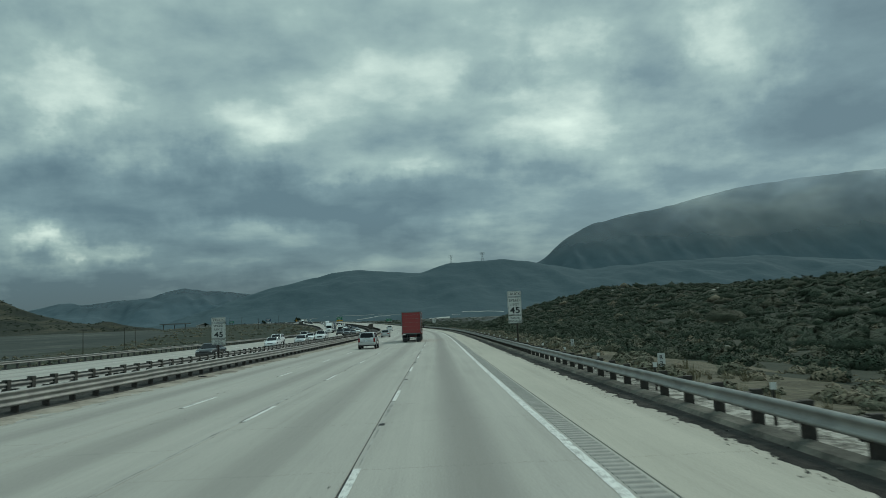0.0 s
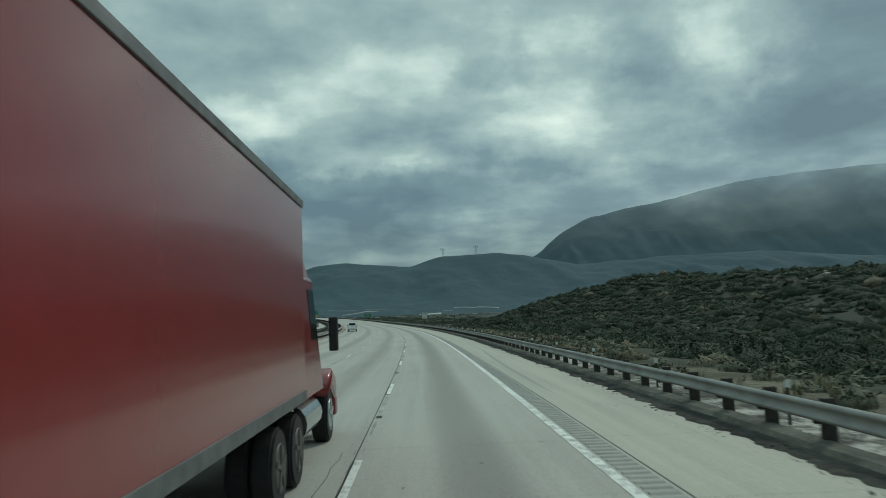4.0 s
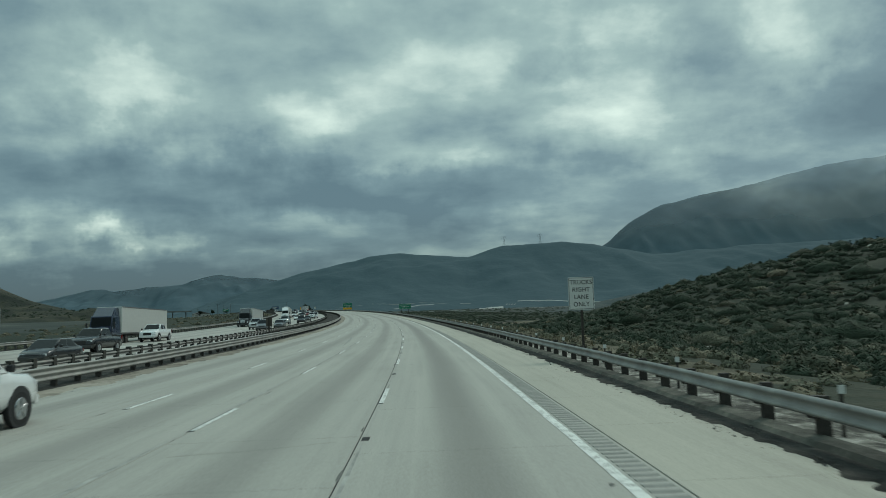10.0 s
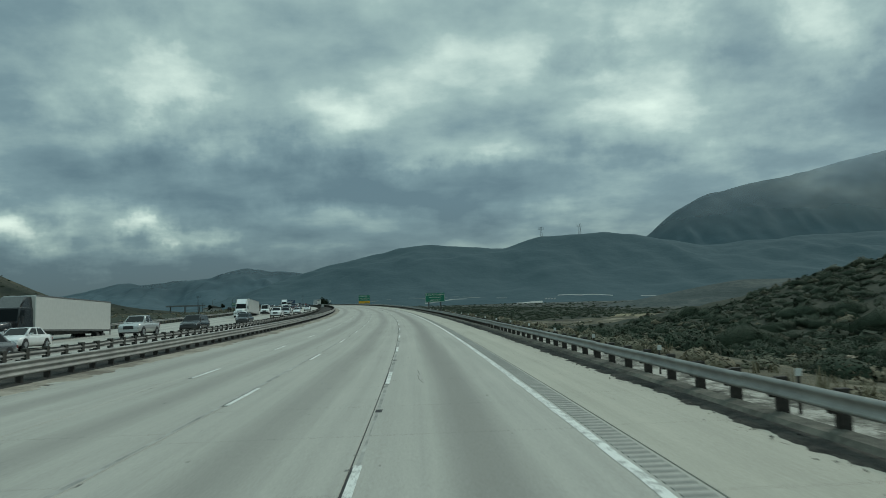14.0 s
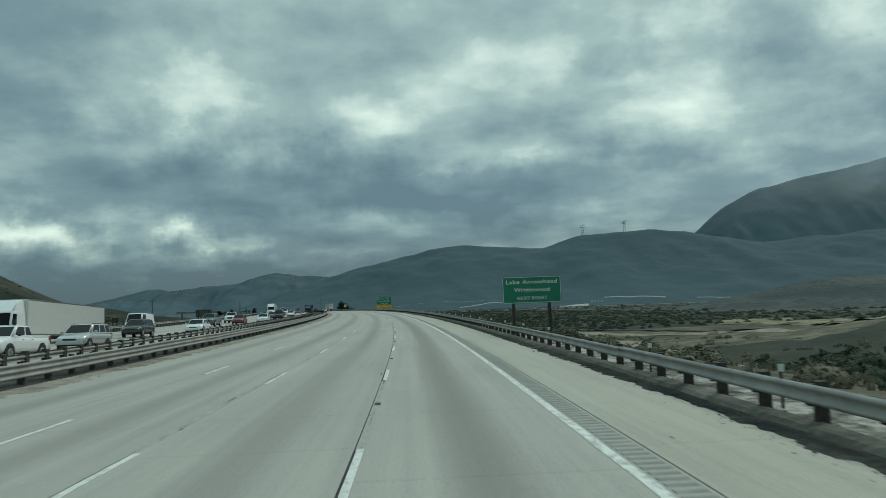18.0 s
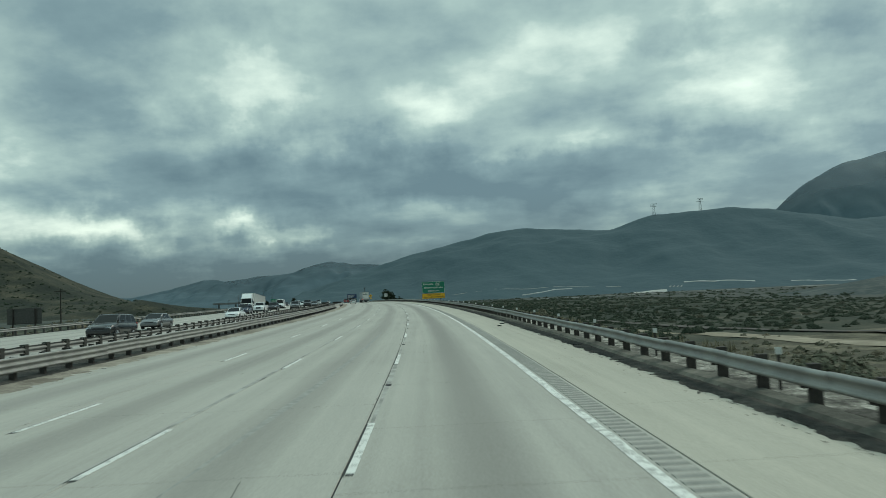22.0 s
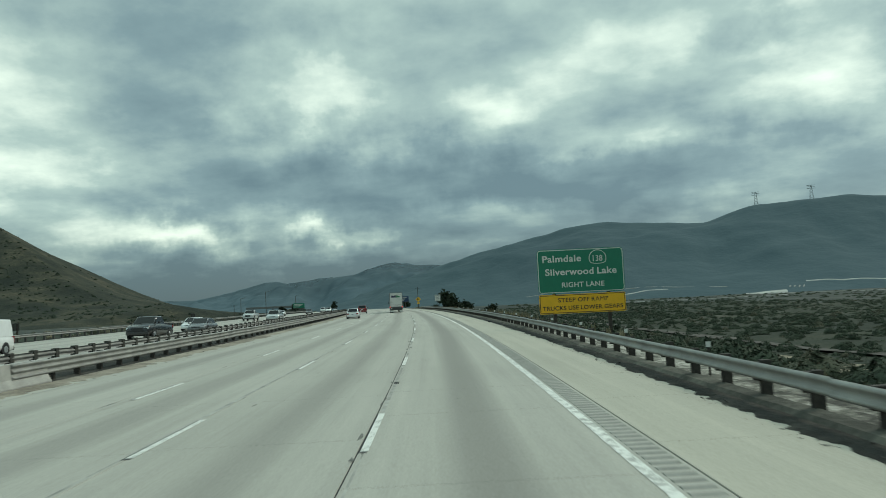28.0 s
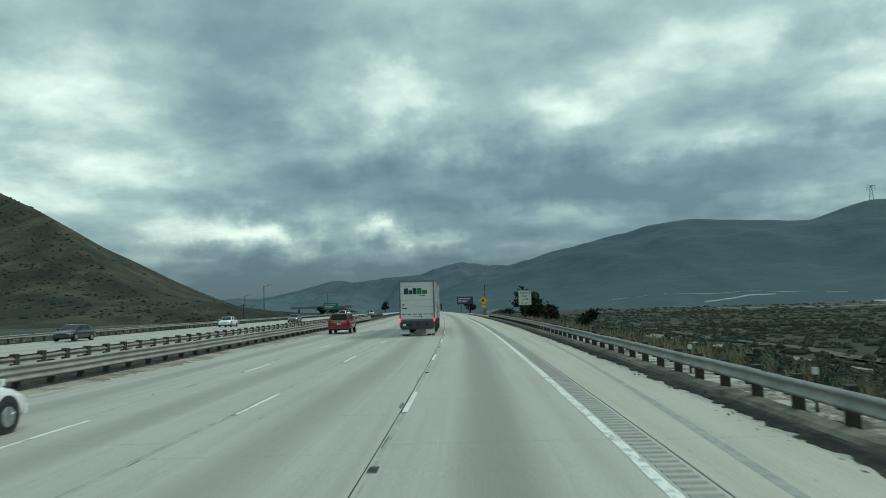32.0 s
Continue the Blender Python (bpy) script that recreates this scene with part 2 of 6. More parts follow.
def concrete_road(name, tint=(1.0, 1.0, 1.0), lane=3.66, shift=0.65, piece=True):
    """Worn concrete: an oil-dark band along each lane's middle, polished wheel tracks, patches and stains."""
    m = Mat(name, 0.85)
    uv = m.uv()
    o, s, _ = m.split(uv)
    pos = m.place()
    wob = m.math("MULTIPLY", m.math("SUBTRACT", m.noise(m.scaled(uv, 0.1, 0.02, 1), 1.0, 2), 0.5), 0.7)
    across = m.math("ADD", m.math("SUBTRACT", o, shift), wob)
    ph = m.math("PINGPONG", across, lane / 2)
    oil = m.ramp(m.math("DIVIDE", ph, lane / 2), (0.0, 0.0), (0.14, 0.12), (0.42, 1.0))
    streak = m.noise(m.scaled(uv, 2.6, 0.035, 1), 1.0, 4, 0.6)
    blot = m.noise(m.scaled(uv, 0.5, 0.11, 1), 1.0, 5, 0.6)
    grain = m.noise(pos, 26.0, 3, 0.65)
    base = m.ramp(m.math("ADD", m.math("MULTIPLY", streak, 0.55), m.math("MULTIPLY", blot, 0.45)),
                  (0.3, (0.255, 0.25, 0.225)), (0.5, (0.345, 0.34, 0.308)), (0.72, (0.425, 0.42, 0.38)))
    # trucks keep to the first lane: the others are less stained
    heavy = m.ramp(m.math("ADD", m.math("MULTIPLY", o, 0.25), 0.8), (0.45, 0.62), (0.6, 1.0))
    base = m.mix(m.math("MULTIPLY", m.math("MULTIPLY", m.math("SUBTRACT", 1.0, oil), 0.75), heavy), base, (0.17, 0.165, 0.152))
    base = m.mix(0.22, base, m.ramp(grain, (0.3, 0.12), (0.7, 0.6)))
    if piece:
        base = m.mix(0.1, base, m.ramp(m.chance(), (0.0, (0.40, 0.40, 0.365)), (1.0, (0.35, 0.345, 0.315))))
        base = m.mix(m.math("MULTIPLY", m.math("MULTIPLY", m.math("SUBTRACT", 1.0, oil), 0.35), heavy), base, (0.17, 0.165, 0.152))
    m.colour(m.mix(1.0, base, (tint[0] * 1.03, tint[1], tint[2] * 0.955), "MULTIPLY"))
    m.bump(m.math("ADD", grain, m.noise(m.scaled(uv, 1.5, 30, 1), 1.0, 2)), 0.25, 0.01)
    return m.m


def earth(name, stops, scale=0.12, fine=2.2, bump=0.6, distance=0.3):
    m = Mat(name, 0.95, spec=0.2)
    p = m.place()
    a, b, c = m.noise(p, scale, 5, 0.6), m.noise(p, fine, 4, 0.65), m.noise(p, scale * 0.16, 3, 0.5)
    f = m.math("ADD", m.math("MULTIPLY", a, 0.45), m.math("ADD", m.math("MULTIPLY", b, 0.27), m.math("MULTIPLY", c, 0.28)))
    f = m.math("ADD", m.math("MULTIPLY", m.math("SUBTRACT", f, 0.5), 1.7), 0.5)
    m.colour(m.ramp(f, *stops))
    m.bump(m.math("ADD", a, b), bump, distance)
    return m.m


CONCRETE = concrete_road("road_concrete")
SHOULDER = concrete_road("shoulder_concrete", (1.06, 1.04, 0.98), 9.0, 0.0)
CONCRETE_FAR = concrete_road("far_road_concrete", piece=False)
JOINT = plain("joint_sealant", (0.035, 0.035, 0.035), 0.9)
GROUND = earth("dry_scrub_ground", ((0.34, (0.046, 0.045, 0.031)), (0.47, (0.08, 0.074, 0.051)), (0.57, (0.125, 0.112, 0.078)), (0.7, (0.22, 0.195, 0.14))), 0.16, 2.4)
# cool cast: the haze over the far floor is put into its colour
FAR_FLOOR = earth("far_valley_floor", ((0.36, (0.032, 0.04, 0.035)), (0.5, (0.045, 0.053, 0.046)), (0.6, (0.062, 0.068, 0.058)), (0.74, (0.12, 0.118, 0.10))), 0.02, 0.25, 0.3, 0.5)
HILL = earth("chaparral_hillside", ((0.34, (0.02, 0.028, 0.019)), (0.5, (0.032, 0.039, 0.026)), (0.66, (0.056, 0.057, 0.039)), (0.82, (0.16, 0.142, 0.1))), 0.06, 0.9, 0.5, 0.4)
GRASSY = earth("dry_grass_hillside", ((0.36, (0.012, 0.017, 0.012)), (0.47, (0.024, 0.028, 0.019)), (0.56, (0.042, 0.042, 0.028)), (0.7, (0.09, 0.08, 0.052))), 0.022, 0.35, 0.6, 1.0)
DIRT = earth("roadside_dirt", ((0.3, (0.018, 0.018, 0.016)), (0.5, (0.034, 0.032, 0.028)), (0.7, (0.085, 0.078, 0.066))), 0.8, 7.0, 0.8, 0.05)
SAND = earth("pale_sand", ((0.3, (0.17, 0.145, 0.105)), (0.6, (0.28, 0.245, 0.185)), (0.8, (0.40, 0.36, 0.29))), 0.3, 3.0, 0.3, 0.05)


def mountain_mat(name, dark, mid, light, scale, veil=None):
    m = Mat(name, 0.97, spec=0.1)
    p = m.place()
    a = m.noise(m.scaled(p, 1, 1, 0.35), scale, 6, 0.6)
    b = m.noise(p, scale * 9, 4, 0.6)
    m.colour(m.ramp(m.math("ADD", m.math("MULTIPLY", a, 0.65), m.math("MULTIPLY", b, 0.35)), (0.34, dark), (0.5, mid), (0.68, light)))
    m.bump(m.math("ADD", a, m.math("MULTIPLY", b, 0.5)), 0.16, 22.0)
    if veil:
        # the top stands in the cloud: it turns transparent with height, imitating that haze
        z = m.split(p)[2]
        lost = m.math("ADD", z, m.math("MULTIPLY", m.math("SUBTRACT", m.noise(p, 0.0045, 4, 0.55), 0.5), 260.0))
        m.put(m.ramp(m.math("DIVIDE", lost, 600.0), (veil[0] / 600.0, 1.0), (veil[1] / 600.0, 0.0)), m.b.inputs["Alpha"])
    return m.m


# distance haze is put into these colours: paler and bluer the farther off
RIDGE = mountain_mat("hazed_chaparral_ridge", (0.057, 0.09, 0.104), (0.063, 0.097, 0.111), (0.071, 0.106, 0.12), 0.006)
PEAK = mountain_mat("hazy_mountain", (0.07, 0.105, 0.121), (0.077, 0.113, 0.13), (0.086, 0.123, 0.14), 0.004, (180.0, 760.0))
RANGE = mountain_mat("hazed_far_range", (0.074, 0.112, 0.132), (0.083, 0.122, 0.142), (0.094, 0.134, 0.154), 0.005, (90.0, 420.0))
GALV = None


def galvanised():
    m = Mat("galvanised_steel", 0.6, 0.45)
    p = m.place()
    a, b = m.noise(p, 1.3, 4), m.noise(p, 40, 2)
    m.colour(m.mix(0.25, m.ramp(a, (0.3, (0.2, 0.2, 0.185)), (0.7, (0.34, 0.34, 0.31))), m.ramp(b, (0.3, 0.15), (0.7, 0.42))))
    m.rough(m.ramp(a, (0.3, 0.72), (0.7, 0.58)))
    return m.m


GALV = galvanised()
WOOD_POST = plain("dark_treated_wood", (0.042, 0.036, 0.03), 0.85, 0, 0.3, 9)
GREY_POST = plain("weathered_grey_wood", (0.055, 0.054, 0.045), 0.85, 0, 0.3, 9)
STEEL_DARK = plain("weathered_steel", (0.12, 0.115, 0.105), 0.6, 0.5, 0.25, 8)
RUSTY = plain("rusty_steel_post", (0.052, 0.043, 0.036), 0.8, 0.2, 0.3, 10)


def paint(name, colour, worn):
    """Road paint, worn through to the concrete in places."""
    m = Mat(name, 0.75)
    p = m.place()
    a, b = m.noise(p, 5.0, 5, 0.7), m.noise(p, 34.0, 3, 0.7)
    f = m.math("ADD", m.math("MULTIPLY", a, 0.6), m.math("MULTIPLY", b, 0.4))
    m.colour(m.ramp(f, (worn, (0.33, 0.325, 0.30)), (worn + 0.05, colour), (0.8, tuple(min(1, c * 1.08) for c in colour))))
    return m.m


WHITE_LINE = paint("white_road_paint", (0.70, 0.70, 0.66), 0.45)
DASH_PAINT = paint("white_dash_paint", (0.66, 0.66, 0.62), 0.43)
YELLOW_LINE = paint("yellow_road_paint", (0.40, 0.34, 0.21), 0.53)
SIGN_WHITE = plain("white_sign_sheeting", (0.60, 0.61, 0.58), 0.45, 0, 0.05, 2)
SIGN_GREEN = plain("green_sign_sheeting", (0.012, 0.17, 0.10), 0.4, 0, 0.06, 2)
SIGN_YELLOW = plain("yellow_sign_sheeting", (0.80, 0.43, 0.015), 0.45, 0, 0.06, 2)
SIGN_BLUE = plain("blue_sign_sheeting", (0.025, 0.05, 0.11), 0.45, 0, 0.06, 2)
SIGN_BACK = plain("bare_sign_back", (0.10, 0.085, 0.07), 0.6, 0.2, 0.2, 3)
INK = plain("black_ink", (0.014, 0.014, 0.015), 0.5)
RUBBER = plain("tyre_rubber", (0.018, 0.018, 0.019), 0.85, 0, 0.2, 10)
ALLOY = plain("alloy_wheel", (0.50, 0.51, 0.52), 0.32, 0.9, 0.1, 8)
BLACK_TRIM = plain("black_plastic", (0.022, 0.022, 0.024), 0.6, 0, 0.2, 8)
CHROME = plain("chrome", (0.62, 0.63, 0.64), 0.16, 1.0, 0.05, 8)
TAIL_RED = plain("red_lamp_lens", (0.22, 0.01, 0.012), 0.2, 0, 0.05, 8)
TAIL_LIT = glow("lit_tail_lamp", (1.0, 0.05, 0.04), 1.6)
LAMP_CLEAR = plain("clear_lamp_lens", (0.70, 0.72, 0.74), 0.12, 0.2, 0.05, 8)
PLATE = plain("number_plate", (0.60, 0.62, 0.64), 0.45, 0, 0.05, 8)


def glass(name="tinted_car_glass"):
    m = Mat(name, 0.06, 0.0, 0.14)
    m.colour((0.008, 0.01, 0.011))
    return m.m


GLASS = glass()


def car_paint(name, colour, metal=0.0):
    m = Mat(name, 0.28, metal)
    p = m.local()
    a = m.noise(p, 3.0, 4)
    z = m.split(p)[2]
    grime = m.math("MULTIPLY", m.ramp(z, (0.0, 1.0), (0.75, 0.0)), m.noise(p, 5.0, 4))
    m.colour(m.mix(m.math("MULTIPLY", grime, 0.5), m.ramp(a, (0.3, tuple(c * 0.92 for c in colour)), (0.7, colour)), (0.16, 0.145, 0.12)))
    m.rough(m.ramp(grime, (0.0, 0.26), (0.6, 0.6)))
    m.b.inputs["Coat Weight"].default_value = 0.5
    m.b.inputs["Coat Roughness"].default_value = 0.1
    return m.m


PAINTS = {"silver": car_paint("silver_car_paint", (0.50, 0.51, 0.50), 0.35), "white": car_paint("white_car_paint", (0.76, 0.77, 0.76)),
          "red": car_paint("red_car_paint", (0.22, 0.012, 0.014)), "black": car_paint("black_car_paint", (0.018, 0.018, 0.02)),
          "grey": car_paint("grey_car_paint", (0.14, 0.145, 0.15), 0.3), "navy": car_paint("navy_car_paint", (0.02, 0.03, 0.06))}


# ---- helpers for meshes ----
def mesh_of(name, verts, faces, mat, uvs=None, smooth=False):
    me = bpy.data.meshes.new(name)
    verts = np.asarray(verts, dtype=np.float32)
    me.from_pydata([], [], []) if not len(verts) else None
    if isinstance(faces, np.ndarray):
        n, k = faces.shape
        me.vertices.add(len(verts))
        me.vertices.foreach_set("co", verts.ravel())
        me.loops.add(n * k)
        me.loops.foreach_set("vertex_index", faces.ravel().astype(np.int32))
        me.polygons.add(n)
        me.polygons.foreach_set("loop_start", np.arange(0, n * k, k, dtype=np.int32))
        me.polygons.foreach_set("loop_total", np.full(n, k, dtype=np.int32))
        me.update(calc_edges=True)
    else:
        me.from_pydata(verts.tolist(), [], faces)
    if uvs is not None:
        layer = me.uv_layers.new(name="so")
        idx = np.empty(len(me.loops), dtype=np.int32)
        me.loops.foreach_get("vertex_index", idx)
        layer.data.foreach_set("uv", np.asarray(uvs, dtype=np.float32)[idx].ravel())
    me.polygons.foreach_set("use_smooth", np.full(len(me.polygons), bool(smooth)))
    if mat:
        me.materials.append(mat)
    me.validate()
    return me


def under(ob, parent):
    if parent is not None:
        ob.parent = parent
    return ob


def bm_mesh(name, bm, mat, smooth=False):
    me = bpy.data.meshes.new(name)
    bmesh.ops.recalc_face_normals(bm, faces=bm.faces)
    bm.to_mesh(me)
    bm.free()
    if smooth:
        me.polygons.foreach_set("use_smooth", np.ones(len(me.polygons), dtype=bool))
    if mat:
        me.materials.append(mat)
    return me


def part(name, bm, mat, parent, label="", smooth=False):
    """One mesh object under a thing or a part."""
    ob = under(new(name, bm_mesh(name, bm, mat, smooth)), parent)
    return tagged(ob, label) if label else ob


def again(name, me, parent, m):
    ob = under(new(name, me), parent)
    ob.matrix_basis = m
    return ob


def thing(name, label, category, group="", kind="", m=None):
    ob = new(name)
    ob.empty_display_size = 0.2
    tagged(ob, label, category, group, kind)
    if m is not None:
        ob.matrix_basis = m
    return ob


def grid_faces(rows, cols):
    i = np.arange((rows - 1) * (cols - 1))
    r, c = i // (cols - 1), i % (cols - 1)
    a = r * cols + c
    return np.stack([a, a + 1, a + cols + 1, a + cols], -1)


def box(bm, x0, x1, y0, y1, z0, z1, bevel=0.0, taper=None):
    made = bmesh.ops.create_cube(bm, size=1.0)["verts"]
    for v in made:
        v.co = Vector(((x0 + x1) / 2 + v.co.x * (x1 - x0), (y0 + y1) / 2 + v.co.y * (y1 - y0), (z0 + z1) / 2 + v.co.z * (z1 - z0)))
    if bevel:
        edges = list({e for v in made for e in v.link_edges})
        bmesh.ops.bevel(bm, geom=edges, offset=bevel, segments=2, affect="EDGES", profile=0.6)
    return bm


def boxes(*specs, bevel=0.0):
    bm = bmesh.new()
    for s in specs:
        box(bm, *s, bevel=bevel)
    return bm


def tube(bm, a, b, r, r2=None, n=8):
    a, b = Vector(a), Vector(b)
    d = b - a
    m = Matrix.Translation((a + b) / 2) @ d.to_track_quat("Z", "Y").to_matrix().to_4x4()
    bmesh.ops.create_cone(bm, cap_ends=True, segments=n, radius1=r, radius2=r if r2 is None else r2, depth=d.length, matrix=m)
    return bm


def strip(name, s_values, o_lines, mat, parent=None, z=0.0, thick=0.0):
    """A surface along the road; o_lines: (offset, height) from left to right, or arrays along s."""
    s = np.asarray(s_values, dtype=float)
    cols = [road_xyz(s, o, z + h) for o, h in o_lines]
    v = np.stack(cols, 1).reshape(-1, 3)
    uv = np.stack([np.stack(np.broadcast_arrays(o, s), -1) for o, _ in o_lines], 1).reshape(-1, 2)
    me = mesh_of(name, v, grid_faces(len(s), len(o_lines)), mat, uv)
    return under(new(name, me), parent)


def smooth_step(x, a, b):
    t = np.clip((x - a) / (b - a), 0, 1)
    return t * t * (3 - 2 * t)


def rough2(x, y, scale, seed, octaves=4):
    """Cheap fractal value noise on arrays, about -1 to 1."""
    total, amp, norm = 0.0, 1.0, 0.0
    rng = np.random.RandomState(seed)
    for _ in range(octaves):
        table = rng.rand(64, 64)
        u, v = x / scale + rng.rand() * 50, y / scale + rng.rand() * 50
        i, j = np.floor(u).astype(int), np.floor(v).astype(int)
        fu, fv = u - i, v - j
        fu, fv = fu * fu * (3 - 2 * fu), fv * fv * (3 - 2 * fv)
        g = lambda a, b: table[a % 64, b % 64]
        total = total + amp * ((g(i, j) * (1 - fu) + g(i + 1, j) * fu) * (1 - fv) + (g(i, j + 1) * (1 - fu) + g(i + 1, j + 1) * fu) * fv - 0.5) * 2
        norm += amp
        amp, scale = amp * 0.5, scale * 0.5
    return total / norm


# ---- lie of the land ----
EDGE, LANE = 2.48, 3.66
RAIL, LEFT_RAIL, BACK_RAIL, FAR_RAIL = 6.0, -13.4, -17.6, -38.6
OPP_IN, OPP_OUT = -18.6, -36.8
VALLEY = ([-300, 0, 200, 350, 450, 560, 650, 720, 900, 1300, 2000], [-3, -2.2, -2.6, -3.6, -6, -8, -10, -11, -9, -5, 0])
HILL_TOP = ([-300, -60, 120, 220, 300, 335, 400, 440, 480, 520, 560, 600, 640, 700, 800], [9.4, 10.4, 10.8, 11.2, 11.6, 13.2, 12.8, 15.9, 16.2, 12.0, 4.0, -4, -8, -10, -10])


def lie(s, o):
    """Height of the ground above the road's level."""
    x, y, _ = np.moveaxis(road_xyz(s, o), -1, 0)
    n1, n2, n3 = rough2(x, y, 60.0, 3), rough2(x, y, 14.0, 4), rough2(x, y, 5.0, 5, 3)
    floor_r = np.interp(s, *VALLEY)
    right = np.where(o > 6.6, -0.25, -0.35) + (floor_r + 0.25) * smooth_step(o, 8.5, 34) + 0.9 * n1 * smooth_step(o, 20, 60) + 0.4 * n2 * smooth_step(o, 9, 20) + 0.16 * n3 * smooth_step(o, 7, 10)
    top = np.interp(s, *HILL_TOP) - floor_r
    toe = 48 + 14 * n1
    hill = np.maximum(top, 0) * smooth_step(o, toe, 155 + 18 * n1) * (1 - 0.75 * smooth_step(o, 240, 520))
    hill = hill * (1 + 0.10 * n1 + 0.10 * n2) + np.where(hill > 1, 0.9 * n3, 0)
    right = right + hill
    left = -0.35 - 3.0 * smooth_step(-o, 41, 70) + 0.8 * n1 * smooth_step(-o, 45, 90) + 0.35 * n2 * smooth_step(-o, 41, 60)
    return np.where(o > 6.2, right, np.where(o < -39.5, left, -0.35))


def ground_sheet():
    s = np.concatenate([np.arange(-250, -40, 15), np.arange(-40, 960, 4.0), np.arange(960, 1500, 15), np.arange(1500, 5000, 90)])
    o_r = np.concatenate([[6.2, 6.7, 7.5, 8.5], np.arange(10, 40, 2.5), np.arange(40, 260, 4.5), np.geomspace(270, 2600, 26)])
    o_l = -np.concatenate([[39.6, 41, 43], np.arange(46, 120, 5), np.geomspace(125, 2600, 34)])
    o = np.concatenate([o_l[::-1], [-30, -16, -5], o_r])
    ss, oo = np.meshgrid(s, o, indexing="ij")
    inner = np.clip(oo, -230, 260)
    p = road_xyz(ss, inner)
    mean = 0.25
    h0 = mean + 0.25 * (heading(ss) - mean)
    rest = oo - inner
    p[..., 0] += rest * np.cos(h0)
    p[..., 1] += rest * np.sin(h0)
    p[..., 2] += lie(ss, oo)
    me = mesh_of("ground", p.reshape(-1, 3), grid_faces(len(s), len(o)), GROUND, smooth=True)
    me.materials.append(HILL)
    me.materials.append(FAR_FLOOR)
    # brush takes over on the hill's flank and far across the valley
    n = rough2(p[..., 0], p[..., 1], 30.0, 17)
    brush = (((oo > 12 + 8 * n) & (ss < 440)) | ((oo > 50 + 20 * n) & (ss < 570 + 30 * n)) | ((oo > 15 + 8 * n) & (ss > 690 + 30 * n)) | (oo < -45 + 4 * n) | ((ss > 820 + 60 * n) & (oo > 24 + 12 * n) & (ss < 1250))).astype(np.int32)
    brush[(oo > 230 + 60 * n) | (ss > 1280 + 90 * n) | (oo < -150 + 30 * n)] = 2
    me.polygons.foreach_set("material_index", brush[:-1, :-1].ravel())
    return new("ground", me)


tagged(ground_sheet(), "dry brown scrubland with sandy washes", "ground", kind="structure")


def ridge(name, label, mat, nodes, y, depth, seed, amp, back=600.0, foot=0.0, lean=0.0, cols=300, rows=56):
    """A mountain: its crest follows a few heights across x, its flanks fall in spurs and gullies to both sides."""
    nx, nz = zip(*nodes)
    x = np.linspace(nx[0], nx[-1], cols)
    crest = np.interp(x, nx, nz)
    k = np.ones(5) / 5
    crest = np.convolve(np.pad(crest, 2, mode="edge"), k, "valid")
    v = np.concatenate([np.linspace(-1, 0, rows), np.linspace(0.1, 1, 12)])
    xx, vv = np.meshgrid(x, v, indexing="ij")
    yy = y + lean * xx + np.where(vv < 0, vv * depth, vv * back)
    fall = np.where(vv < 0, (1 + vv) ** 1.35, 1 - vv)
    z = foot + (crest[:, None] - foot) * fall
    side = np.minimum(1, np.abs(vv) * 4) * np.minimum(1, (1 - np.abs(vv)) * 3)
    spur = (0.55 - 2.2 * np.abs(rough2(xx + 0.25 * yy, yy * 0.35, 230.0, seed, 4))) * amp + rough2(xx, yy, 45.0, seed + 1, 3) * amp * 0.22
    z = z + spur * side * np.maximum(0.2, fall) + rough2(xx, yy, 60.0, seed + 2, 4) * amp * 0.11
    p = np.stack([xx, yy, z], -1).reshape(-1, 3)
    return tagged(new(name, mesh_of(name, p, grid_faces(len(x), len(v)), mat, smooth=True)), label, "mountain", kind="structure")


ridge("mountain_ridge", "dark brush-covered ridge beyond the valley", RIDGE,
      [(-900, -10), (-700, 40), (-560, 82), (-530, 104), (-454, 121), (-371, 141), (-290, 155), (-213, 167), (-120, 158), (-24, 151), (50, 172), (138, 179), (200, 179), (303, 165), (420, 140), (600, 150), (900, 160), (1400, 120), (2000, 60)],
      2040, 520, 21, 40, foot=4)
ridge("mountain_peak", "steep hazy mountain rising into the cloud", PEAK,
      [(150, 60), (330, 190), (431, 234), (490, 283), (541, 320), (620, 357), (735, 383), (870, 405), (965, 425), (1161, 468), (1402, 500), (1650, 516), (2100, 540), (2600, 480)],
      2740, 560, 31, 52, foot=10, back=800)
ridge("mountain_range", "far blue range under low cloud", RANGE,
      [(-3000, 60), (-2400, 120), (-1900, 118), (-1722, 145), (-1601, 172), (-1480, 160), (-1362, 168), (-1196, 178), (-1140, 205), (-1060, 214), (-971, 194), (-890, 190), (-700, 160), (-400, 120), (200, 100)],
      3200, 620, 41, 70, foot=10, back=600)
ridge("grassy_hill", "steep grassy brown hill with scattered bushes", GRASSY,
      [(-1700, 320), (-1500, 295), (-1249, 242), (-1033, 182), (-926, 138), (-815, 89), (-765, 71), (-690, 46), (-640, 37), (-600, 34), (-580, 31), (-560, 38), (-540, 33), (-515, 22), (-480, 6), (-460, 0)],
      1025, 420, 51, 8, foot=-2, back=500, lean=-0.45, cols=170)

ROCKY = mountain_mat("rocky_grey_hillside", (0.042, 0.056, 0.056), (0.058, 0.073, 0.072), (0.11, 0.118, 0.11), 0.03)
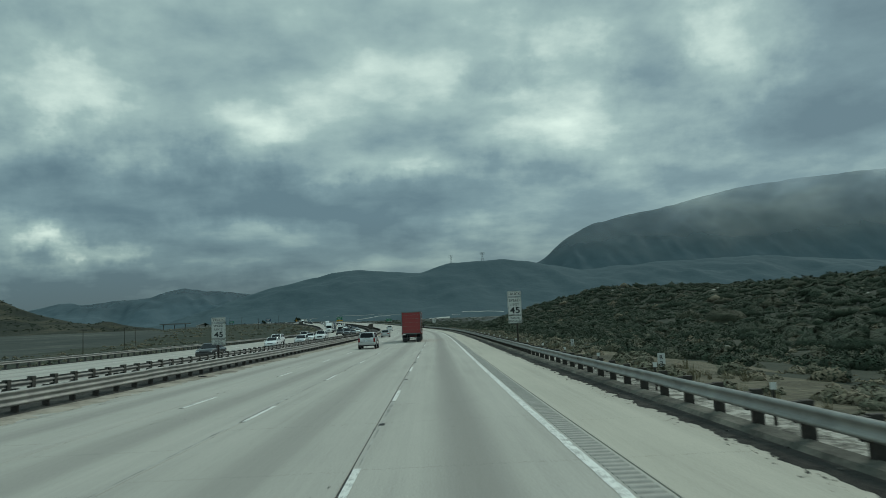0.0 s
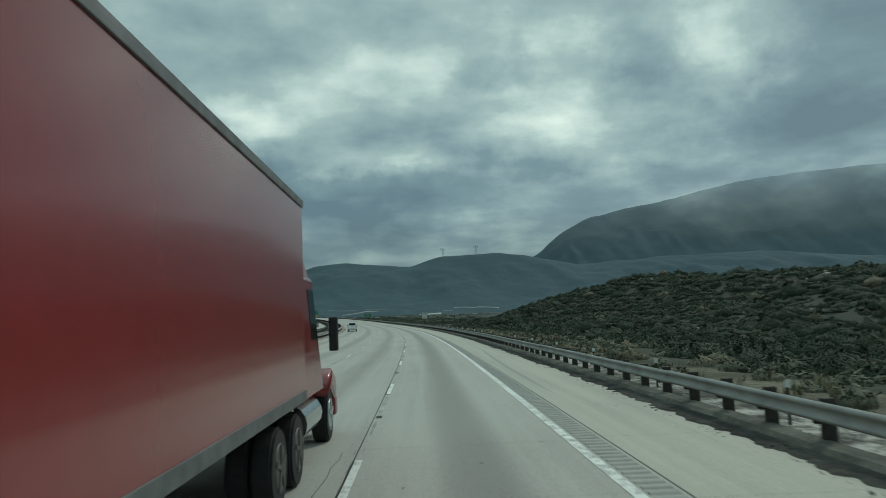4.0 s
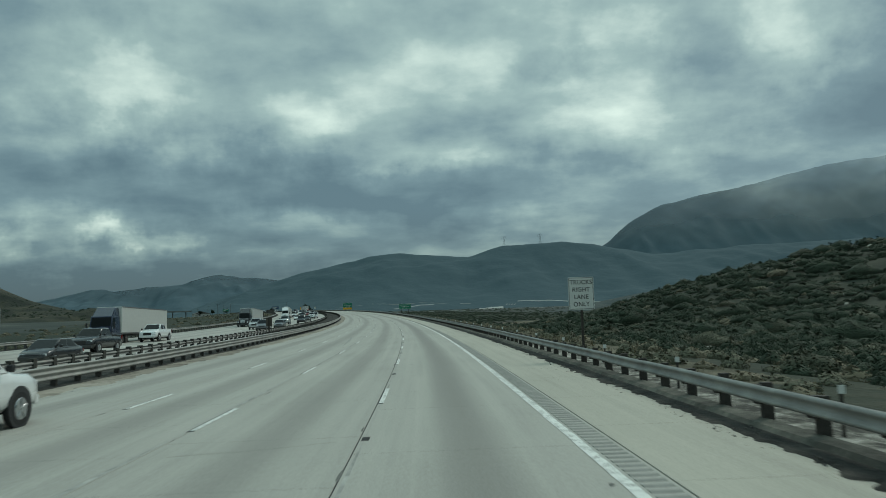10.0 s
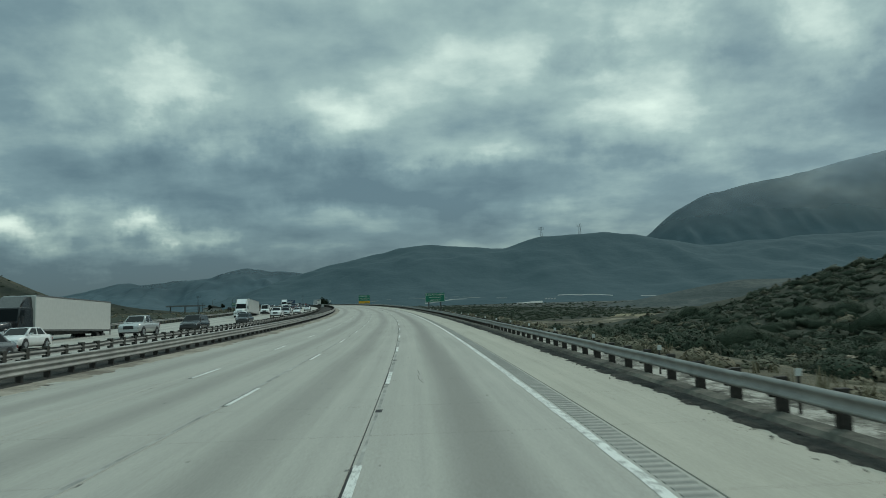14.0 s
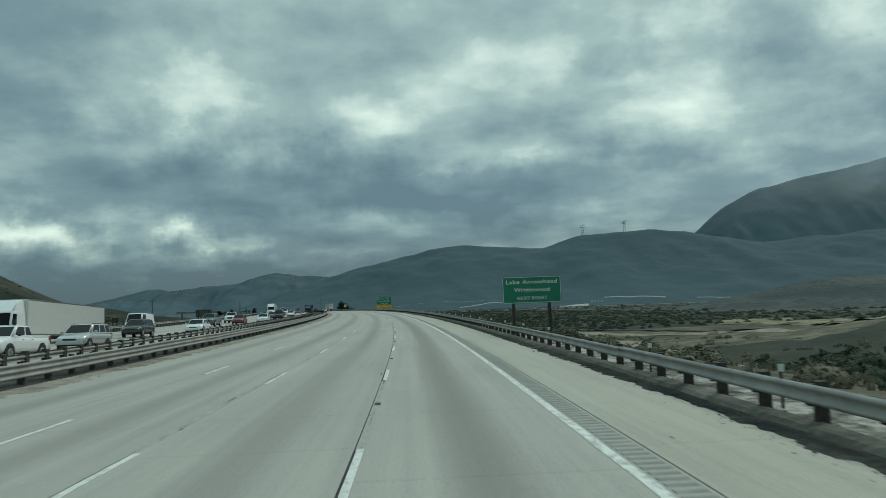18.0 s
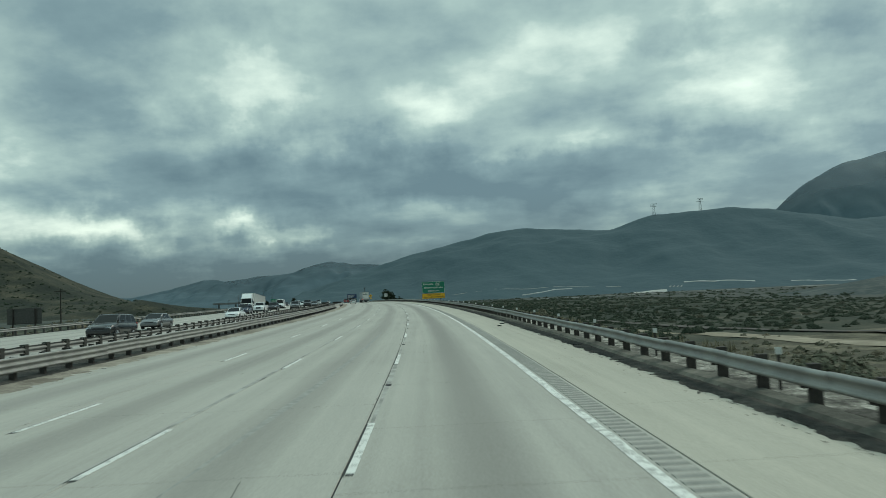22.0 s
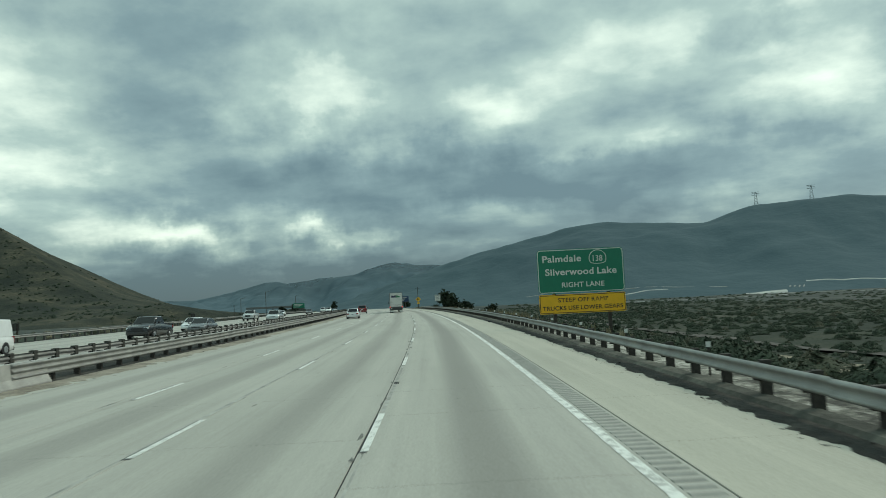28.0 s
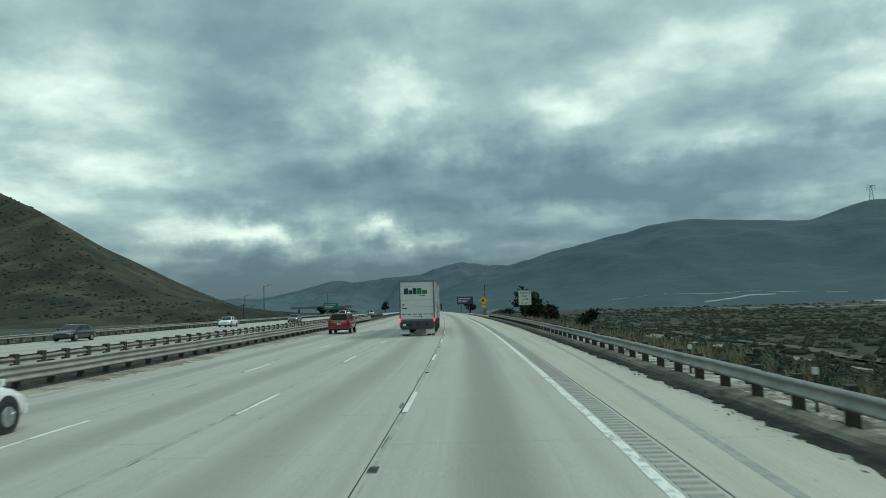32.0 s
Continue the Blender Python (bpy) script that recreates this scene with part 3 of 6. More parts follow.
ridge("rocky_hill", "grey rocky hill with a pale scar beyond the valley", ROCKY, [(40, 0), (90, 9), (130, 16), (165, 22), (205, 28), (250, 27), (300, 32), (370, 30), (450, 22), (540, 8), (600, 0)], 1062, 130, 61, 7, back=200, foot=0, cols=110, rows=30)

# ---- road ----
S_ROAD = np.concatenate([np.arange(-120, 1100, 6.0), np.arange(1100, 1900, 25.0)])


def carriageway():
    base = tagged(strip("road", S_ROAD, [(-12.9, -0.02), (-4.84, -0.012), (5.4, -0.02)], JOINT), "pale worn concrete motorway with four lanes", "road", kind="structure")
    far = tagged(strip("road_oncoming", S_ROAD, [(OPP_OUT - 1.2, 0.0), (-30, 0.03), (-22, 0.03), (OPP_IN + 0.4, 0.0)], CONCRETE_FAR), "pale concrete oncoming carriageway", "road", kind="structure")
    return base, far


road, road_far = carriageway()
DASH_FIRST, DASH_STEP, DASH_LONG = 9.7, 14.264, 3.6


def lines():
    s = np.concatenate([np.arange(-40, 900, 0.4), np.arange(900, 1300, 3.0)])
    def line(name, o, w, mat, label):
        jag = 0.02 * rough2(s, s * 0, 0.6, 8, 2)
        ob = strip(name, s, [(o - w / 2 + jag, 0.006), (o + w / 2 + jag, 0.006)], mat)
        return tagged(ob, label, "road marking", kind="structure")
    line("edge_line", EDGE, 0.17, WHITE_LINE, "worn white line along the shoulder")
    line("edge_line", -11.95, 0.14, YELLOW_LINE, "faded yellow line along the median")
    line("edge_line", OPP_IN - 1.2, 0.14, YELLOW_LINE, "faded yellow line of the oncoming road")
    line("edge_line", OPP_OUT + 1.8, 0.15, WHITE_LINE, "white line of the oncoming road")


lines()


def ragged(name, s0, s1, step, inner, outer, mat, label, seed, side=1, hump=0.0, z=0.0, reach=0.35):
    """Dirt that lies on the pavement's edge with an uneven outline."""
    s = np.arange(s0, s1, step)
    jag = reach * (0.3 * rough2(s, s * 0, 7.0, seed, 2) + 0.25 * rough2(s, s * 0, 1.3, seed + 1, 2) + 0.9 * rough2(s, s * 0, 0.3, seed + 2, 2))
    o = [(inner + jag, z), (inner + jag + side * 0.10, z + 0.03), (inner + side * 0.55 + 0.3 * jag, z + 0.04), (inner + side * 0.75 + 0.1 * jag, z + 0.05 + hump),
         (outer - side * 0.2, z + 0.05 + hump), (outer, z - 0.05)]
    if side < 0:
        o = o[::-1]
    return tagged(strip(name, s, o, mat), label, "verge", kind="structure")


ragged("verge_right", -30, 960, 0.1, 5.3, 6.3, DIRT, "dark gravel and debris along the guardrail", 12, hump=0.0, reach=0.24)
DIKE = earth("worn_asphalt_dike", ((0.34, (0.05, 0.05, 0.042)), (0.5, (0.10, 0.098, 0.082)), (0.66, (0.17, 0.163, 0.135))), 0.9, 8.0, 0.6, 0.03)
_s = np.arange(-30, 960, 0.6)
_w = 0.03 * rough2(_s, _s * 0, 2.5, 91, 3)
tagged(strip("dike_right", _s, [(5.74 + _w, 0.03), (5.84 + _w, 0.11 + _w * 0.5), (6.2 + _w, 0.12 + _w * 0.5), (6.7 + _w, -0.06)], DIKE), "low worn asphalt dike under the guardrail", "kerb", kind="structure")
SILT = earth("tan_roadside_silt", ((0.36, (0.15, 0.128, 0.103)), (0.5, (0.26, 0.23, 0.188)), (0.64, (0.36, 0.325, 0.27))), 0.7, 6.0, 0.4, 0.03)
ragged("silt_left", -30, 1000, 0.25, -12.1, -13.4, SILT, "tan silt washed over the median shoulder", 15, -1, z=-0.015, reach=0.6)
ragged("verge_left", -30, 1000, 0.25, -12.95, -16.0, DIRT, "dark dirt along the median guardrail", 13, -1, hump=0.04)
GRAVEL = earth("pale_gravel_bench", ((0.38, (0.05, 0.047, 0.04)), (0.5, (0.18, 0.17, 0.145)), (0.6, (0.40, 0.38, 0.335))), 1.3, 7.0, 0.5, 0.04)
ragged("gravel_bench", -30, 1000, 0.5, 6.3, 8.4, GRAVEL, "pale gravel bench behind the guardrail", 14, hump=-0.06)
tagged(strip("median", S_ROAD, [(-19.0, -0.03), (-17.5, 0.05), (-15.9, 0.03)], DIRT), "bare brown dirt median", "median", kind="structure")
tagged(strip("verge_far", S_ROAD, [(-40.5, -0.3), (-39.5, -0.02), (-37.6, 0.02)], DIRT), "dirt verge beyond the oncoming road", "verge", kind="structure")


# shade of the rumble grooves, put into a darker concrete colour
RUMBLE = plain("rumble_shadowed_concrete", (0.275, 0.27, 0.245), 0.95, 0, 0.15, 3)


def rumble():
    s = np.arange(-10, 900, 0.3)
    a = []
    for o0, z in ((2.62, 0.002), (3.02, 0.002)):
        for ds in (0.0, 0.17):
            a.append(road_xyz(s + ds, o0 + 0 * s, z))
    for o0 in (2.63, 3.01):
        for ds in (0.04, 0.13):
            a.append(road_xyz(s + ds, o0 + 0 * s, 0.014))
    v = np.stack(a, 1)
    f = np.array([[0, 1, 5, 4], [2, 6, 7, 3], [0, 4, 6, 2], [1, 3, 7, 5], [4, 5, 7, 6]])
    faces = (np.arange(len(s))[:, None, None] * 8 + f[None]).reshape(-1, 4)
    uv = np.zeros((len(s) * 8, 2))
    uv[:, 1] = np.repeat(s, 8)
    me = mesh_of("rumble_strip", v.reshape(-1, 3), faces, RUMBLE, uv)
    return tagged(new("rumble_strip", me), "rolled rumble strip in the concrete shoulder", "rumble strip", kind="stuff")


rumble()


# ---- guardrails ----
def beam_mesh(length=3.81, top=0.73, face=1.0, thrie=False):
    """A W-beam panel along +y; face: the side to which it bulges."""
    prof = [(0.0, 0.0), (0.03, 0.0), (0.075, 0.03), (0.082, 0.055), (0.075, 0.08), (0.02, 0.115), (0.012, 0.155), (0.02, 0.195), (0.075, 0.23), (0.082, 0.255), (0.075, 0.28), (0.03, 0.31), (0.0, 0.31)]
    if thrie:
        prof = prof[:-2] + [(0.02, 0.31), (0.012, 0.35), (0.02, 0.39), (0.075, 0.425), (0.082, 0.45), (0.075, 0.475), (0.03, 0.505), (0.0, 0.505)]
    deep = prof[-1][1]
    t = 0.006
    outline = [(face * x, top - deep + z) for x, z in prof] + [(face * (x - t), top - deep + z) for x, z in reversed(prof[1:-1])]
    n = len(outline)
    v = [(x, y, z) for y in (-length / 2, length / 2) for x, z in outline]
    f = [(i, (i + 1) % n, n + (i + 1) % n, n + i) for i in range(n)]
    me = mesh_of("beam", v, f, GALV)
    me.polygons.foreach_set("use_smooth", np.ones(len(me.polygons), dtype=bool))
    return me


def post_mesh(mat, w=0.15, d=0.2, top=0.79, block=0.0):
    bm = boxes((-w / 2, w / 2, -d / 2, d / 2, -0.35, top), bevel=0.012)
    return bm_mesh("post", bm, mat)


def joined(name, me, poses, parent, label):
    """Many copies of one mesh in one object."""
    v = np.empty(len(me.vertices) * 3)
    me.vertices.foreach_get("co", v)
    v = v.reshape(-1, 3)
    polys = [list(p.vertices) for p in me.polygons]
    vs, fs = [], []
    for i, m in enumerate(poses):
        a = np.array(m)
        vs.append(v @ a[:3, :3].T + a[:3, 3])
        fs += [[k + i * len(v) for k in p] for p in polys]
    ob = under(new(name, mesh_of(name, np.concatenate(vs), fs, me.materials[0])), parent)
    return tagged(ob, label, kind="stuff")


def guardrail(name, label, offset, face, s0, s1, post_mat, post_back, top=0.73, post_top=0.79, post_size=(0.2, 0.15), keep=lambda s: True, near=(-20, 545), thrie=False, single_posts=True):
    rail = thing(name, label, "guardrail", kind="structure", m=Matrix.Identity(4))
    beam, post, block = beam_mesh(3.84, top, face, thrie), post_mesh(post_mat, *post_size, post_top), bm_mesh("block", boxes((-0.09, 0.09, -0.07, 0.07, top - 0.36, top - 0.01), bevel=0.01), post_mat)
    rng = random.Random(len(name))
    far_posts, blocks = [], []
    for i in range(int((s1 - s0) / 3.81)):
        s = s0 + (i + 0.5) * 3.81
        if keep(s):
            again("beam", beam, rail, on_road(s, offset + rng.uniform(-0.008, 0.008), rng.uniform(-0.012, 0.012), rng.uniform(-0.12, 0.12)))
    for i in range(int((s1 - s0) / 1.905)):
        s = s0 + (i + 0.5) * 1.905
        if keep(s):
            m = on_road(s, offset - face * post_back, rng.uniform(-0.03, 0.02), rng.uniform(-2, 2))
            if single_posts and near[0] < s < near[1]:
                again("post", post, rail, m)
            else:
                far_posts.append(m)
            blocks.append(on_road(s, offset - face * 0.1, rng.uniform(-0.01, 0.01)))
    if far_posts:
        joined("posts", post, far_posts, rail, "dark posts of the guardrail")
    if post_back > 0.2:
        joined("blocks", block, blocks, rail, "dark spacer blocks behind the beam")
    return rail


guardrail("guardrail_right", "galvanised steel guardrail on dark wooden posts", RAIL, -1, -16, 900, WOOD_POST, 0.24, post_top=0.745)
guardrail("guardrail_left", "galvanised three-ribbed median guardrail on dark posts", LEFT_RAIL, 1, 0, 900, WOOD_POST, 0.19, 0.80, 0.82, keep=lambda s: not 690 < s < 706, near=(340, 900), thrie=True)
guardrail("guardrail_median", "weathered median guardrail seen from its post side", BACK_RAIL, -1, 20, 1000, GREY_POST, -0.12, 0.74, 0.81, (0.24, 0.32), near=(340, 900))
guardrail("guardrail_far", "pale guardrail beyond the oncoming road", FAR_RAIL, 1, 60, 1100, STEEL_DARK, 0.15, single_posts=False)


# ---- vehicles: +y is ahead, +x to the driver's right, the origin on the ground under the middle ----
def loft(bm, rings):
    made = [[bm.verts.new(p) for p in r] for r in rings]
    n = len(made[0])
    for a, b in zip(made, made[1:]):
        for i in range(n):
            bm.faces.new((a[i], a[(i + 1) % n], b[(i + 1) % n], b[i]))
    bm.faces.new(made[0][::-1])
    bm.faces.new(made[-1])
    return bm


def hull(stations):
    """Body shell from stations (y, half width, bottom, top), with rounded shoulders and tucked sills."""
    rings = []
    for y, w, zb, zt in stations:
        h = zt - zb
        half = [(0.80 * w, zb), (0.965 * w, zb + 0.14 * h), (w, zb + 0.42 * h), (0.99 * w, zb + 0.68 * h), (0.955 * w, zb + 0.90 * h), (0.86 * w, zt)]
        rings.append([(x, y, z) for x, z in half] + [(-x, y, z) for x, z in half[::-1]])
    return loft(bmesh.new(), rings)


def frustum(c):
    """Corners of a cabin: rear and front at the belt, rear and front at the roof."""
    (yr0, yf0, w0, z0), (yr1, yf1, w1, z1) = c
    return {"rlb": Vector((-w0, yr0, z0)), "rrb": Vector((w0, yr0, z0)), "flb": Vector((-w0, yf0, z0)), "frb": Vector((w0, yf0, z0)),
            "rlt": Vector((-w1, yr1, z1)), "rrt": Vector((w1, yr1, z1)), "flt": Vector((-w1, yf1, z1)), "frt": Vector((w1, yf1, z1))}


def cabin_mesh(k):
    bm = bmesh.new()
    v = {n: bm.verts.new(p) for n, p in k.items()}
    for q in (("rlb", "rrb", "rrt", "rlt"), ("frb", "flb", "flt", "frt"), ("flb", "rlb", "rlt", "flt"), ("rrb", "frb", "frt", "rrt"), ("rlt", "rrt", "frt", "flt"), ("rlb", "flb", "frb", "rrb")):
        bm.faces.new([v[n] for n in q])
    top = [e for e in bm.edges if all(x.co.z > k["rlb"].z + 0.05 for x in e.verts)]
    side = [e for e in bm.edges if abs(e.verts[0].co.z - e.verts[1].co.z) > 0.1]
    made = bmesh.ops.bevel(bm, geom=top + side, offset=0.085, segments=4, affect="EDGES", profile=0.5)
    for f in made["faces"]:
        f.smooth = True
    return bm


def pane(a, b, c, d, u0, u1, v0, v1, proud=0.006, thick=0.012):
    """A pane on the face a-b (below) to d-c (above), proud of it."""
    def at(u, v):
        return (a * (1 - u) + b * u) * (1 - v) + (d * (1 - u) + c * u) * v
    p = [at(u0, v0), at(u1, v0), at(u1, v1), at(u0, v1)]
    n = (p[1] - p[0]).cross(p[3] - p[0]).normalized()
    bm = bmesh.new()
    lo, hi = [bm.verts.new(x + n * (proud - thick)) for x in p], [bm.verts.new(x + n * proud) for x in p]
    bm.faces.new(hi), bm.faces.new(lo[::-1])
    for i in range(4):
        bm.faces.new((lo[i], lo[(i + 1) % 4], hi[(i + 1) % 4], hi[i]))
    return bm


_WHEELS = {}


def wheel(parent, x, y, r, w, mat=None):
    mat = mat or ALLOY
    key = (round(r, 3), round(w, 3), mat.name)
    if key not in _WHEELS:
        bm = bmesh.new()
        bmesh.ops.create_cone(bm, cap_ends=True, segments=24, radius1=r, radius2=r, depth=w, matrix=pose(0, 0, 0, 0, 90, 0))
        bmesh.ops.bevel(bm, geom=[e for e in bm.edges if abs(e.verts[0].co.x - e.verts[1].co.x) < 1e-4], offset=0.035, segments=2, affect="EDGES")
        tyre = bm_mesh("tyre", bm, RUBBER)
        bm = bmesh.new()
        for side in (-1, 1):
            bmesh.ops.create_cone(bm, cap_ends=True, segments=20, radius1=0.62 * r, radius2=0.58 * r, depth=0.02, matrix=pose(side * (w / 2 + 0.004), 0, 0, 0, 90 * side, 0))
            for i in range(5):
                a = 2 * math.pi * i / 5
                box(bm, 0, 0, 0, 0, 0, 0) if False else None
                m = pose(side * (w / 2 + 0.02), 0, 0) @ Matrix.Rotation(a, 4, "X")
                bmesh.ops.create_cube(bm, size=1.0, matrix=m @ Matrix.Translation((0, 0, 0.3 * r)) @ Matrix.Diagonal((0.02, 0.13 * r, 0.56 * r, 1)))
        rim = bm_mesh("rim", bm, mat)
        _WHEELS[key] = tyre, rim
    tyre, rim = _WHEELS[key]
    ob = again("wheel", tyre, parent, pose(x, y, r))
    again("rim", rim, ob, Matrix.Identity(4))
    return ob


CARS = {
    # length, width, height, belt, hood, deck, wheel radius; cabin: rear and front at the belt, rear and front at the roof
    "sedan": (4.6, 1.78, 1.45, 0.94, 0.86, 0.98, 0.325, (-1.75, 1.35), (-0.95, 0.45)),
    "coupe": (4.7, 1.86, 1.40, 0.94, 0.90, 0.98, 0.345, (-1.85, 1.05), (-0.95, 0.20)),
    "suv": (4.7, 1.90, 1.74, 1.14, 1.04, 1.13, 0.36, (-2.24, 1.30), (-1.90, 0.50)),
    "minivan": (5.0, 1.95, 1.75, 1.05, 0.98, 1.05, 0.34, (-2.38, 1.75), (-2.15, 0.75)),
    "pickup": (5.7, 1.98, 1.88, 1.28, 1.20, 1.24, 0.41, (-0.80, 1.50), (-0.58, 0.70)),
    "van": (5.6, 2.00, 2.30, 1.20, 1.12, 1.20, 0.36, (-2.72, 2.05), (-2.66, 1.35)),
}
_FLEET = {}


def car(kind, colour, label, m, group=""):
    """A road vehicle; copies share the meshes of the first of its kind and colour."""
    if (kind, colour) in _FLEET:
        ob = copy_thing(_FLEET[kind, colour], m)
        tagged(ob, label, group=group)
        return ob
    L, W, H, belt, hood, deck, r, (cr0, cf0), (cr1, cf1) = CARS[kind]
    w, h2 = W / 2, L / 2
    body_paint = PAINTS[colour]
    name = {"sedan": "sedan_car", "coupe": "coupe_car", "suv": "suv_car", "minivan": "minivan", "pickup": "pickup_truck", "van": "delivery_van"}[kind]
    top = thing(name, label, {"pickup": "pickup", "van": "van", "minivan": "van"}.get(kind, "car"), group, m=m)
    _FLEET[kind, colour] = top
    low = 0.38 if kind in ("suv", "pickup") else 0.24
    nose = hood - 0.16
    st = [(-h2 + 0.02, w * 0.86, low + 0.12, deck - 0.12), (-h2 + 0.12, w * 0.95, low + 0.04, deck - 0.03), (-h2 + 0.5, w * 0.99, low, deck),
          (cr0 + 0.1, w, low, max(deck, belt)), (0, w, low, belt), (cf0 - 0.05, w, low, belt), (cf0 + 0.25, w * 0.985, low, hood),
          (h2 - 0.45, w * 0.96, low, hood - 0.05), (h2 - 0.14, w * 0.90, low + 0.03, nose), (h2 - 0.02, w * 0.78, low + 0.12, nose - 0.12)]
    st.sort()
    part("body", hull(st), body_paint, top, smooth=True)
    k = frustum(((cr0, cf0, w * 0.93, belt - 0.03), (cr1, cf1, w * 0.76, H)))
    part("cabin", cabin_mesh(k), body_paint, top, smooth=False)
    part("windscreen", pane(k["frb"], k["flb"], k["flt"], k["frt"], 0.07, 0.93, 0.08, 0.90), GLASS, top)
    if kind == "van":
        part("rear_window", pane(k["rlb"], k["rrb"], k["rrt"], k["rlt"], 0.12, 0.88, 0.35, 0.85), GLASS, top)
    else:
        part("rear_window", pane(k["rlb"], k["rrb"], k["rrt"], k["rlt"], 0.08, 0.92, 0.14, 0.90), GLASS, top, "dark tinted rear window")
    spans = {"pickup": ((0.06, 0.36), (0.42, 0.90)), "suv": ((0.05, 0.24), (0.29, 0.56), (0.61, 0.92)), "minivan": ((0.05, 0.30), (0.34, 0.60), (0.64, 0.93)), "van": ((0.70, 0.93),)}.get(kind, ((0.12, 0.48), (0.53, 0.92)))
    for u0, u1 in spans:
        part("side_window", pane(k["rrb"], k["frb"], k["frt"], k["rrt"], u0, u1, 0.14, 0.88), GLASS, top)
        part("side_window", pane(k["flb"], k["rlb"], k["rlt"], k["flt"], 1 - u1, 1 - u0, 0.14, 0.88), GLASS, top)
    # wheel arches and wheels
    axle = (-h2 + 0.20 * L, h2 - 0.185 * L)
    for y in axle:
        for x in (-1, 1):
            bm = bmesh.new()
            bmesh.ops.create_cone(bm, cap_ends=True, segments=24, radius1=r * 1.17, radius2=r * 1.17, depth=0.10, matrix=pose(x * (w - 0.045), y, r + 0.03, 0, 90, 0))
            part("wheel_arch", bm, BLACK_TRIM, top)
            wheel(top, x * (w - 0.10), y, r, 0.22)
    # bumpers, lamps, plate
    lower = BLACK_TRIM if kind == "van" else body_paint
    part("rear_bumper", boxes((-w * 0.90, w * 0.90, -h2 - 0.05, -h2 + 0.16, low + 0.06, low + 0.30), bevel=0.04), CHROME if kind == "pickup" else lower, top)
    part("front_bumper", boxes((-w * 0.86, w * 0.86, h2 - 0.16, h2 + 0.03, low + 0.02, low + 0.26), bevel=0.05), lower, top)
    part("underbody", boxes((-w * 0.72, w * 0.72, -h2 + 0.25, h2 - 0.25, low - 0.06, low + 0.04), bevel=0.02), BLACK_TRIM, top)
    if kind in ("suv", "minivan"):
        part("rear_valance", boxes((-w * 0.84, w * 0.84, -h2 - 0.03, -h2 + 0.2, low - 0.04, low + 0.09), bevel=0.03), BLACK_TRIM, top, "black lower bumper trim")
        part("tow_bar", boxes((-0.05, 0.05, -h2 - 0.02, -h2 + 0.3, low - 0.09, low - 0.03)), BLACK_TRIM, top)
    lz = deck - 0.34 if kind in ("sedan", "coupe") else belt - 0.40
    for x in (-1, 1):
        tall = 0.16 if kind in ("sedan", "coupe") else 0.42
        wide = 0.34 if kind in ("sedan", "coupe") else 0.17
        x0, x1 = sorted((x * w * 0.93, x * (w * 0.93 - wide)))
        part("tail_light", boxes((x0, x1, -h2 - 0.012, -h2 + 0.30, lz, lz + tall), bevel=0.02), TAIL_RED, top, "red tail light")
        x0, x1 = sorted((x * w * 0.86, x * (w * 0.86 - 0.36)))
        part("headlight", boxes((x0, x1, h2 - 0.34, h2 - 0.055, nose - 0.20, nose - 0.06), bevel=0.03), LAMP_CLEAR, top)
        part("mirror", boxes((x * w * 1.13 - 0.09, x * w * 1.13 + 0.09, cf0 - 0.42, cf0 - 0.30, belt + 0.01, belt + 0.15), bevel=0.03), BLACK_TRIM if kind in ("pickup", "van") else body_paint, top)
        for y in ((-0.55, 0.45) if kind != "van" else (0.5,)):
            part("door_handle", boxes((x * w * 0.985 - 0.014, x * w * 0.985 + 0.014, y - 0.09, y + 0.09, belt - 0.20, belt - 0.165), bevel=0.006), body_paint if kind != "pickup" else CHROME, top)
    part("grille", boxes((-w * 0.44, w * 0.44, h2 - 0.06, h2 - 0.008, low + 0.28, nose - 0.10), bevel=0.02), BLACK_TRIM, top)
    pz = belt - 0.36 if kind in ("suv", "minivan", "van") else (deck - 0.42 if kind != "pickup" else low + 0.10)
    py = -h2 - 0.07 if kind == "pickup" else -h2 - 0.012
    plate = part("number_plate", boxes((-0.16, 0.16, py, py + 0.05, pz, pz + 0.15), bevel=0.005), PLATE, top)
    part("plate_bar", boxes((-0.12, 0.12, py - 0.004, py, pz + 0.05, pz + 0.10)), INK, plate)
    if kind in ("suv", "minivan"):
        for x in (-0.62, 0.62):
            part("roof_rail", boxes((x * w - 0.02, x * w + 0.02, cr1 + 0.25, cf1 - 0.1, H + 0.004, H + 0.045), bevel=0.012), BLACK_TRIM, top)
        part("wiper", boxes((-0.02, 0.42, -h2 + 0.14, -h2 + 0.17, belt + 0.05, belt + 0.075)), BLACK_TRIM, top)
        part("tailgate_strip", boxes((-0.42, 0.42, -h2 - 0.018, -h2 + 0.03, belt - 0.15, belt - 0.10), bevel=0.01), CHROME, top)
    if kind == "pickup":
        part("bed_floor", boxes((-w * 0.80, w * 0.80, -h2 + 0.14, cr0 - 0.05, deck - 0.02, deck + 0.012)), BLACK_TRIM, top, "dark open load bed")
        for x in (-1, 1):
            x0, x1 = sorted((x * w * 0.80, x * w * 0.93))
            part("bed_rail", boxes((x0, x1, -h2 + 0.06, cr0 + 0.08, deck - 0.12, deck + 0.10), bevel=0.02), body_paint, top)
        part("tailgate", boxes((-w * 0.80, w * 0.80, -h2 - 0.02, -h2 + 0.08, low + 0.34, deck + 0.10), bevel=0.02), body_paint, top)
        part("tailgate_handle", boxes((-0.14, 0.14, -h2 - 0.03, -h2 - 0.016, deck - 0.10, deck - 0.02), bevel=0.008), BLACK_TRIM, top)
